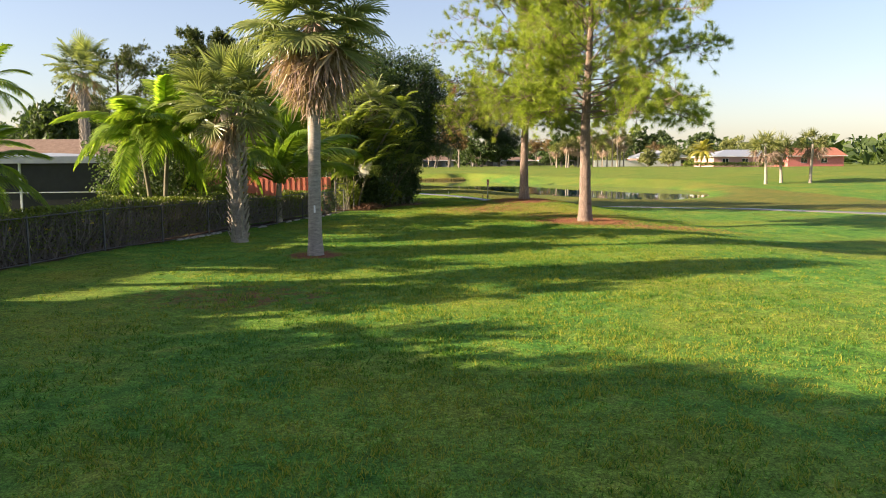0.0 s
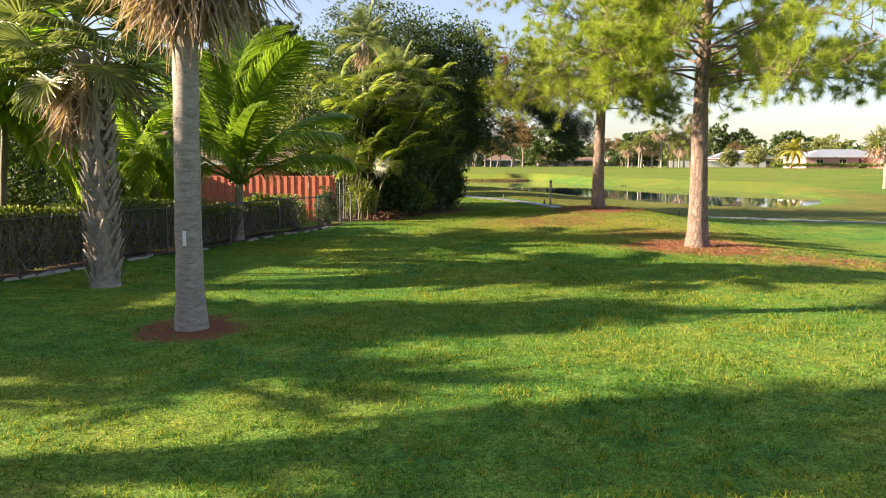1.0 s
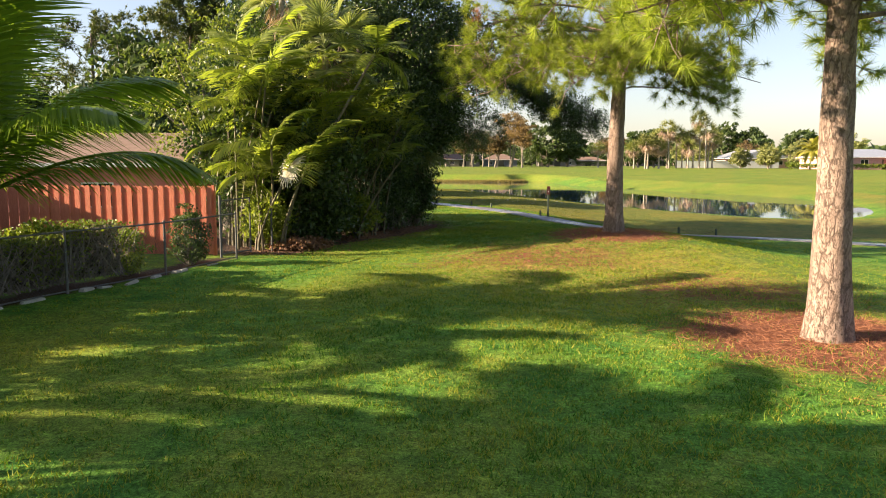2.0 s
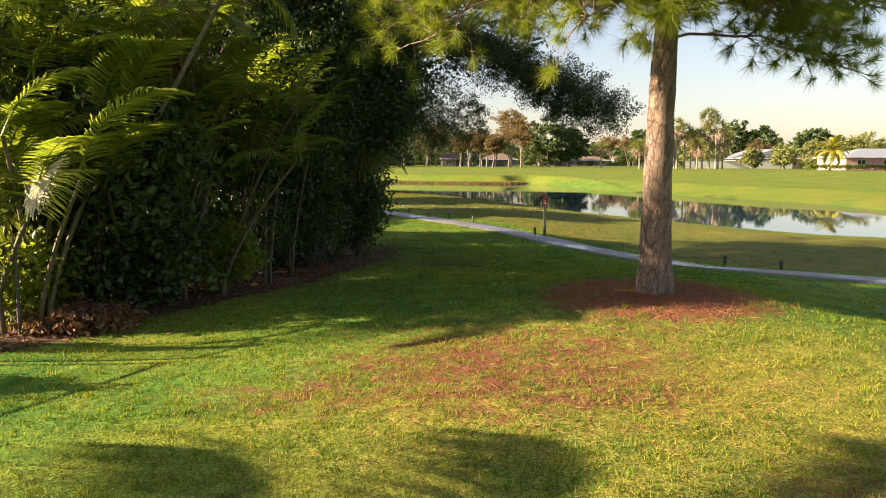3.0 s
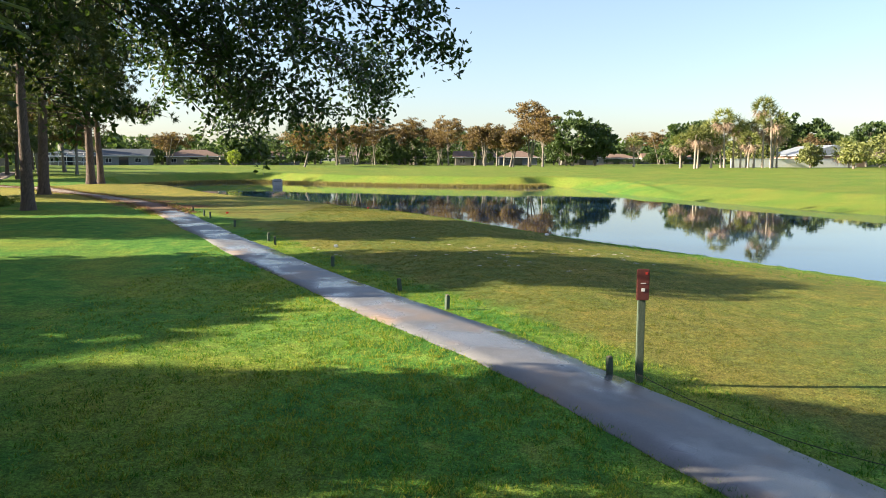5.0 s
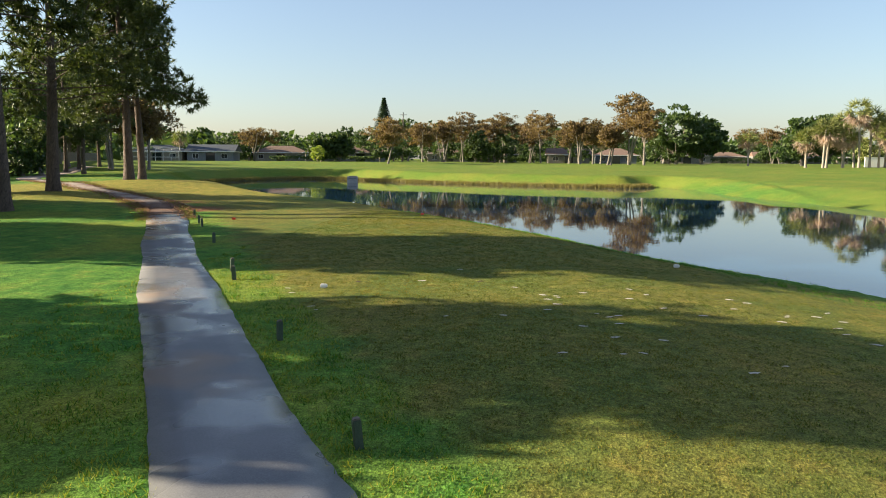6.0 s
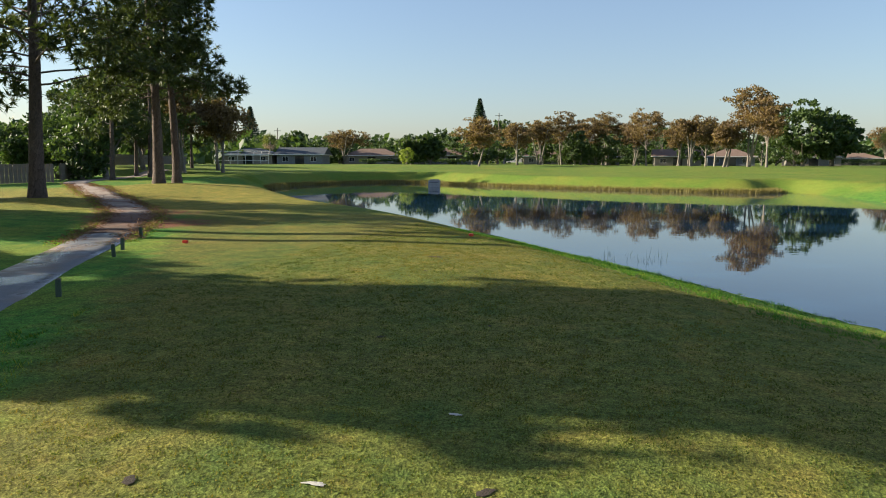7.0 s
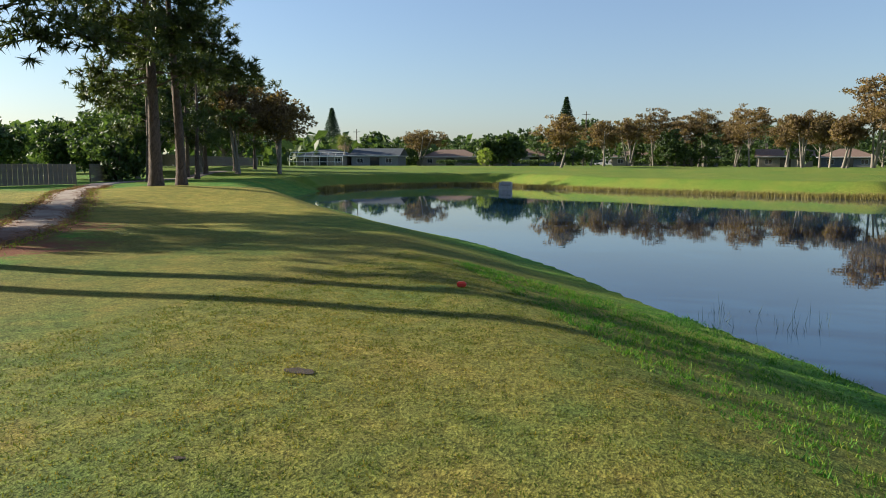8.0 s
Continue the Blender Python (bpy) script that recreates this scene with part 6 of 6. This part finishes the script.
def build_stub(tilt):
    ob = root("path_stake", 0, 0, 0, 0, "short dark green wooden stake edging the cart path", "stake", "path stakes")
    part("shaft", bevelled("shaft", (0.085, 0.085, 0.36), "greenwood", 0.008, (0, 0, -0.06)), ob)
    part("bevelled_cap", bevelled("bevelled_cap", (0.074, 0.074, 0.02), "greywood", 0.008, (0, 0, 0.30)), ob, "weathered cut top")
    return ob


first = build_stub(0)
rs = rng_of(300)
for k, (sx, sy) in enumerate(STUBS):
    m = pose(sx, sy, at_ground(sx, sy), rs.normal() * 3, rs.normal() * 3, 30 + rs.normal() * 8)
    if k == 0:
        first.matrix_world = m
    else:
        copy_thing(first, m)


def build_rope():
    ks = [(16.4, 55.4), (15.2, 57.2), (12.36, 60.58), (9.25, 64.3)]
    pts = []
    for (ax, ay), (bx, by) in zip(ks[:-1], ks[1:]):
        for t in np.linspace(0, 1, 10, endpoint=False):
            x, y = ax + (bx - ax) * t, ay + (by - ay) * t
            pts.append((x, y, at_ground(x, y) + 0.26 - 0.22 * math.sin(math.pi * t)))
    curve = thing("boundary_rope", build_mesh("boundary_rope", [tube(pts, 0.006, 5)], "rope", True), "thin dark rope strung between path stakes", "rope")


build_rope()


def build_sign():
    ob = root("tee_sign", 9.66, 64.1, at_ground(9.66, 64.1), 0, "green wooden post with small maroon tee sign", "sign")
    part("post", bevelled("post", (0.11, 0.09, 1.80), "greenwood", 0.01, (0, 0, -0.15)), ob)
    board = part("sign_board", bevelled("sign_board", (0.19, 0.03, 0.48), "maroon", 0.01, (0, -0.065, 1.30)), ob, "maroon board with a pale emblem and bars")
    part("emblem", build_mesh("emblem", [box(-0.025, -0.086, 1.44, 0.025, -0.081, 1.49), box(-0.04, -0.086, 1.56, 0.04, -0.081, 1.57)], "white_plastic"), board, "pale emblem")
    part("emblem", build_mesh("emblem", [box(0.03, -0.0862, 1.70, 0.065, -0.081, 1.735)], "red_plastic"), board, "orange-red patch")


build_sign()


def tee_marker(x, y, mat, label, rz=0):
    ob = root("tee_marker", x, y, at_ground(x, y), rz, label, "tee marker", "tee markers")
    part("block", bevelled("block", (0.15, 0.09, 0.085), mat, 0.018), ob)
    part("spike", build_mesh("spike", [tube([(0, 0, -0.12), (0, 0, 0.02)], [0.004, 0.008], 6)], "galvanised"), ob)


tee_marker(2.45, 78.3, "white_plastic", "white plastic tee marker block on short grass", 10)
tee_marker(10.36, 83.35, "white_plastic", "white plastic tee marker block on short grass", -20)
tee_marker(-5.73, 91.7, "red_plastic", "red plastic tee marker block on short grass", 5)
tee_marker(1.27, 95.88, "red_plastic", "red plastic tee marker block on short grass", 15)


def build_outlet():
    ob = root("drain_outlet", -22.7, 168.5, WATER_Z - 0.3, 12, "grey concrete drain box standing in the pond", "drain")
    part("box_wall", build_mesh("box_wall", [box(-0.75, -0.6, 0, -0.6, 0.6, 1.2), box(0.6, -0.6, 0, 0.75, 0.6, 1.2), box(-0.6, 0.45, 0, 0.6, 0.6, 1.3), box(-0.6, -0.6, 0, 0.6, -0.46, 0.85)], "concrete"), ob)
    part("grate", build_mesh("grate", [box(-0.6, -0.46, 0.86, 0.6, 0.45, 0.92)], "galvanised"), ob)


build_outlet()


# ---- sand on the tee, litter, reeds and grass ----
def ragged_disc(seed, mat, name, thick=0.012):
    r = rng_of(seed)
    n = 14
    a = np.linspace(0, 2 * np.pi, n, endpoint=False)
    q = 1 + 0.35 * r.normal(size=n) * 0.6
    rim = np.stack([np.cos(a) * q, np.sin(a) * q * 0.55, np.zeros(n)], 1)
    v = np.vstack([rim, rim * 0.6 + np.array([0, 0, thick]), [[0, 0, thick * 1.2]]])
    f4 = np.array([(i, (i + 1) % n, n + (i + 1) % n, n + i) for i in range(n)])
    f3 = np.array([(n + i, n + (i + 1) % n, 2 * n) for i in range(n)])
    return build_mesh(name, [(v, f4), (v, f3)], mat, True)


SAND = [ragged_disc(310 + k, "sand", "sand_divot", 0.006) for k in range(4)]
rd = rng_of(311)
for k in range(46):
    sx, sy = rd.uniform(6.0, 13.5), rd.uniform(73.5, 79.5)
    if k > 38:
        sx, sy = rd.uniform(1.0, 6.0), rd.uniform(76, 82)
    s = rd.uniform(0.025, 0.06)
    thing("sand_divot", SAND[k % 4], "pale sand filling a divot in the tee grass", "sand patch", "sand divots", m=pose(sx, sy, at_ground(sx, sy) + 0.012, 0, 0, rd.uniform(-30, 30)) @ Matrix.Diagonal((s * 1.5, s, 1, 1)))
SOIL = [ragged_disc(320 + k, "soil", "turf_scar", 0.005) for k in range(3)]
for k, (sx, sy, s) in enumerate(((1.75, 90.6, 0.17), (2.2, 88.6, 0.06), (3.2, 83.6, 0.08), (5.6, 79.6, 0.09), (-1.0, 95.0, 0.08), (4.5, 84.5, 0.05), (3.0, 79.0, 0.09), (8.0, 80.0, 0.07))):
    thing("turf_scar", SOIL[k % 3], "small dark bare scar in the tee grass", "turf scar", "turf scars", m=pose(sx, sy, at_ground(sx, sy) + 0.008, 0, 0, 20 * k) @ Matrix.Diagonal((s * 0.9, s * 0.9, 0.6, 1)))


def spread_blades(name, x, y, h, w, lean, r, mat, label, tone, lift=0.0):
    n = len(x)
    base = np.stack([x, y, land(x, y) + lift], 1)
    d = unit(np.stack([r.normal(size=n) * lean, r.normal(size=n) * lean, np.ones(n)], 1))
    v, f = blades(base, d, h, w, r)
    me = build_mesh(name, [(v, f)], mat)
    a = me.attributes.new("tone", "FLOAT", "POINT")
    a.data.foreach_set("value", np.repeat(np.clip(tone, 0, 1), 3))
    return thing(name, me, label, "grass", kind="stuff")


def patchy(x, y, s, seed):
    """Smooth noise between 0 and 1 over the plan."""
    r = rng_of(seed)
    out = np.zeros(len(x))
    for k in range(7):
        a, f, p = r.uniform(0, 6.28), s * r.uniform(0.5, 1.8), r.uniform(0, 6.28)
        out += np.sin((x * math.cos(a) + y * math.sin(a)) * f + p + 1.5 * np.sin((y * math.cos(a) - x * math.sin(a)) * f * 0.7))
    return 0.5 + out / 7 * 0.9


def straw_amount(x, y):
    s = np.zeros(len(x))
    for cx, cy, rr in TREES_STRAW:
        s = np.maximum(s, smooth(1.5, 0.5, np.hypot(x - cx, y - cy) / rr))
    s = np.maximum(s, 0.42 * smooth(2.0, 0.3, np.hypot((x - 6.2) / 2.6, (y - 40.6) / 2.2)))
    s = np.maximum(s, 0.3 * smooth(1.6, 0.3, np.hypot((x - 11.5) / 3.2, (y - 29.0) / 1.6)))
    s = np.maximum(s, 0.3 * smooth(1.6, 0.3, np.hypot((x - 9.5) / 2.6, (y - 36.0) / 2.2)))
    s = np.maximum(s, 0.9 * smooth(1.3, 0.4, np.hypot(x + 2.07, y - 21) / 1.1))
    return s


def way_x(y):
    return np.interp(y, [0, 10, 31, 47, 62, 70, 80, 85, 100], [0, 1.7, 5.2, 6.7, 7.3, 7.0, 5.5, 3.5, -2.5])


def build_grass():
    r = rng_of(330)
    n, blades_each = 90000, 9
    y = r.uniform(3.0, 100.0, n)
    x = way_x(y) + r.normal(size=n) * 4.8
    tuft_size = np.repeat(r.uniform(0.55, 1.5, n), blades_each)
    y = np.repeat(y, blades_each) + r.normal(size=n * blades_each) * 0.045
    x = np.repeat(x, blades_each) + r.normal(size=n * blades_each) * 0.045
    n = len(x)
    dp = distance_to(rounded(PATH_LINE, False, 3)[6:45], x, y)
    ds = shore_distance(x, y)
    dry = ds < 0.05
    edge = np.interp(y, [41, 43.8, 46.4, 50, 54, 57.0, 60, 63], [-1.2, -0.6, 1.1, 1.9, 3.0, 3.0, -3, -20])
    ok = (dp > 0.74) & ~dry & ((y < 42) | (x > edge + 0.2)) & (x > fence_x(np.minimum(y, 41)) + 0.15)
    ok &= r.random(n) > 0.85 * straw_amount(x, y) * (0.6 + patchy(x, y, 3.0, 5))
    x, y, dp, ds, tuft_size = x[ok], y[ok], dp[ok], ds[ok], tuft_size[ok]
    tee = (tee_side(x, y) > 0.5) & (dp > 2.05) & (y + 0.6 * x > 54) & (ds > 4.2)
    tone = 0.4 * patchy(x, y, 0.7, 1) + 0.3 * patchy(x, y, 3.5, 2) + r.uniform(-0.25, 0.75, len(x))
    k = ~tee
    rough = np.where(ds[k] < 4.2, 1.15, 1.0)
    tone = np.where((ds < 4.2) & ~tee, tone * 0.6, tone) + 0.35 * dry_amount(x, y)
    spread_blades("grass", x[k], y[k], rough * tuft_size[k] * r.uniform(0.03, 0.07, k.sum()) * (0.6 + 0.8 * patchy(x[k], y[k], 2.5, 3)), 0.012, 0.6, r, "grass", "green lawn grass in uneven tufts", tone[k])
    even = 0.5 + 0.35 * (patchy(x[tee], y[tee], 0.5, 7) - 0.5) + 0.25 * (patchy(x[tee], y[tee], 2.2, 8) - 0.5) + r.uniform(-0.35, 0.35, tee.sum())
    spread_blades("tee_grass", x[tee], y[tee], r.uniform(0.014, 0.034, tee.sum()), 0.011, 0.7, r, "tee_grass", "short yellow-green tee grass", even)
    m = 90000
    y = r.uniform(26, 48, m)
    x = r.uniform(3, 15, m)
    ok = r.random(m) < straw_amount(x, y)
    x, y = x[ok], y[ok]
    spread_blades("pine_straw", x, y, r.uniform(0.10, 0.22, len(x)), 0.007, 3.5, r, "straw", "fallen red-brown pine needles", r.random(len(x)), 0.012)
    # needles and grass that fray the edges of the sandy track
    line = rounded(PATH_LINE, False, 40)
    way = unit(np.gradient(line, axis=0))
    pick = r.choice(np.flatnonzero((line[:, 1] > 91) & (line[:, 1] < 126)), 16000)
    off = np.where(r.random(16000) < 0.5, 1, -1) * (0.84 + r.normal(size=16000) * 0.2)
    x, y = line[pick, 0] - way[pick, 1] * off + r.normal(size=16000) * 0.1, line[pick, 1] + way[pick, 0] * off + r.normal(size=16000) * 0.1
    k = r.random(16000) < 0.3
    far = ~k & (np.abs(off) > 0.8)
    spread_blades("pine_straw", x[k], y[k], r.uniform(0.12, 0.3, k.sum()), 0.022, 3.5, r, "litter", "brown needles along the sandy track", r.random(k.sum()), 0.05)
    spread_blades("grass", x[far], y[far], r.uniform(0.05, 0.13, far.sum()), 0.025, 0.7, r, "grass", "uncut grass along the edge of the sandy track", r.uniform(0.4, 1.1, far.sum()))
    # leaf litter under the thicket
    m = 8200
    y = r.uniform(41.5, 59.5, m)
    x = np.interp(y, EDGE_Y, EDGE_X) + r.normal(size=m) * 0.8 - 0.3
    p = np.stack([x, y, land(x, y) + 0.02], 1)
    v, f = leaves(p, 0.13, r, 0.4)
    c = np.repeat(p, 4, 0)
    v[:, 2] = c[:, 2] + (v[:, 2] - c[:, 2]) * 0.2
    thing("leaf_litter", build_mesh("leaf_litter", [(v, f)], "litter"), "dry brown leaves on bare soil under the thicket", "leaf litter", kind="stuff")
    # dry fringe on the far bank and reeds by the tee
    s = rounded(SHORE, True, 60)
    far = s[(s[:, 1] > 156) & (s[:, 0] < 19)]
    q = far[r.integers(0, len(far), 26000)] + r.normal(size=(26000, 2)) * 0.35
    base = np.stack([q[:, 0], q[:, 1], np.full(len(q), WATER_Z - 0.02)], 1)
    d = unit(r.normal(size=(len(q), 3)) * 0.3 + np.array([0, 0, 1]))
    thing("bank_reeds", build_mesh("bank_reeds", [blades(base, d, r.uniform(0.25, 0.75, len(q)), 0.05, r)], "dry_reed"), "dry brownish reeds along the pond bank", "reeds", kind="stuff")
    base = np.stack([r.uniform(4.6, 7.0, 60), r.uniform(99.5, 101.5, 60), np.full(60, WATER_Z - 0.1)], 1)
    thing("water_reeds", build_mesh("water_reeds", [blades(base, unit(r.normal(size=(60, 3)) * 0.25 + np.array([0, 0, 1])), r.uniform(0.2, 0.5, 60), 0.012, r)], "spire"), "sparse dark reeds standing in the water", "reeds", kind="stuff")


build_grass()
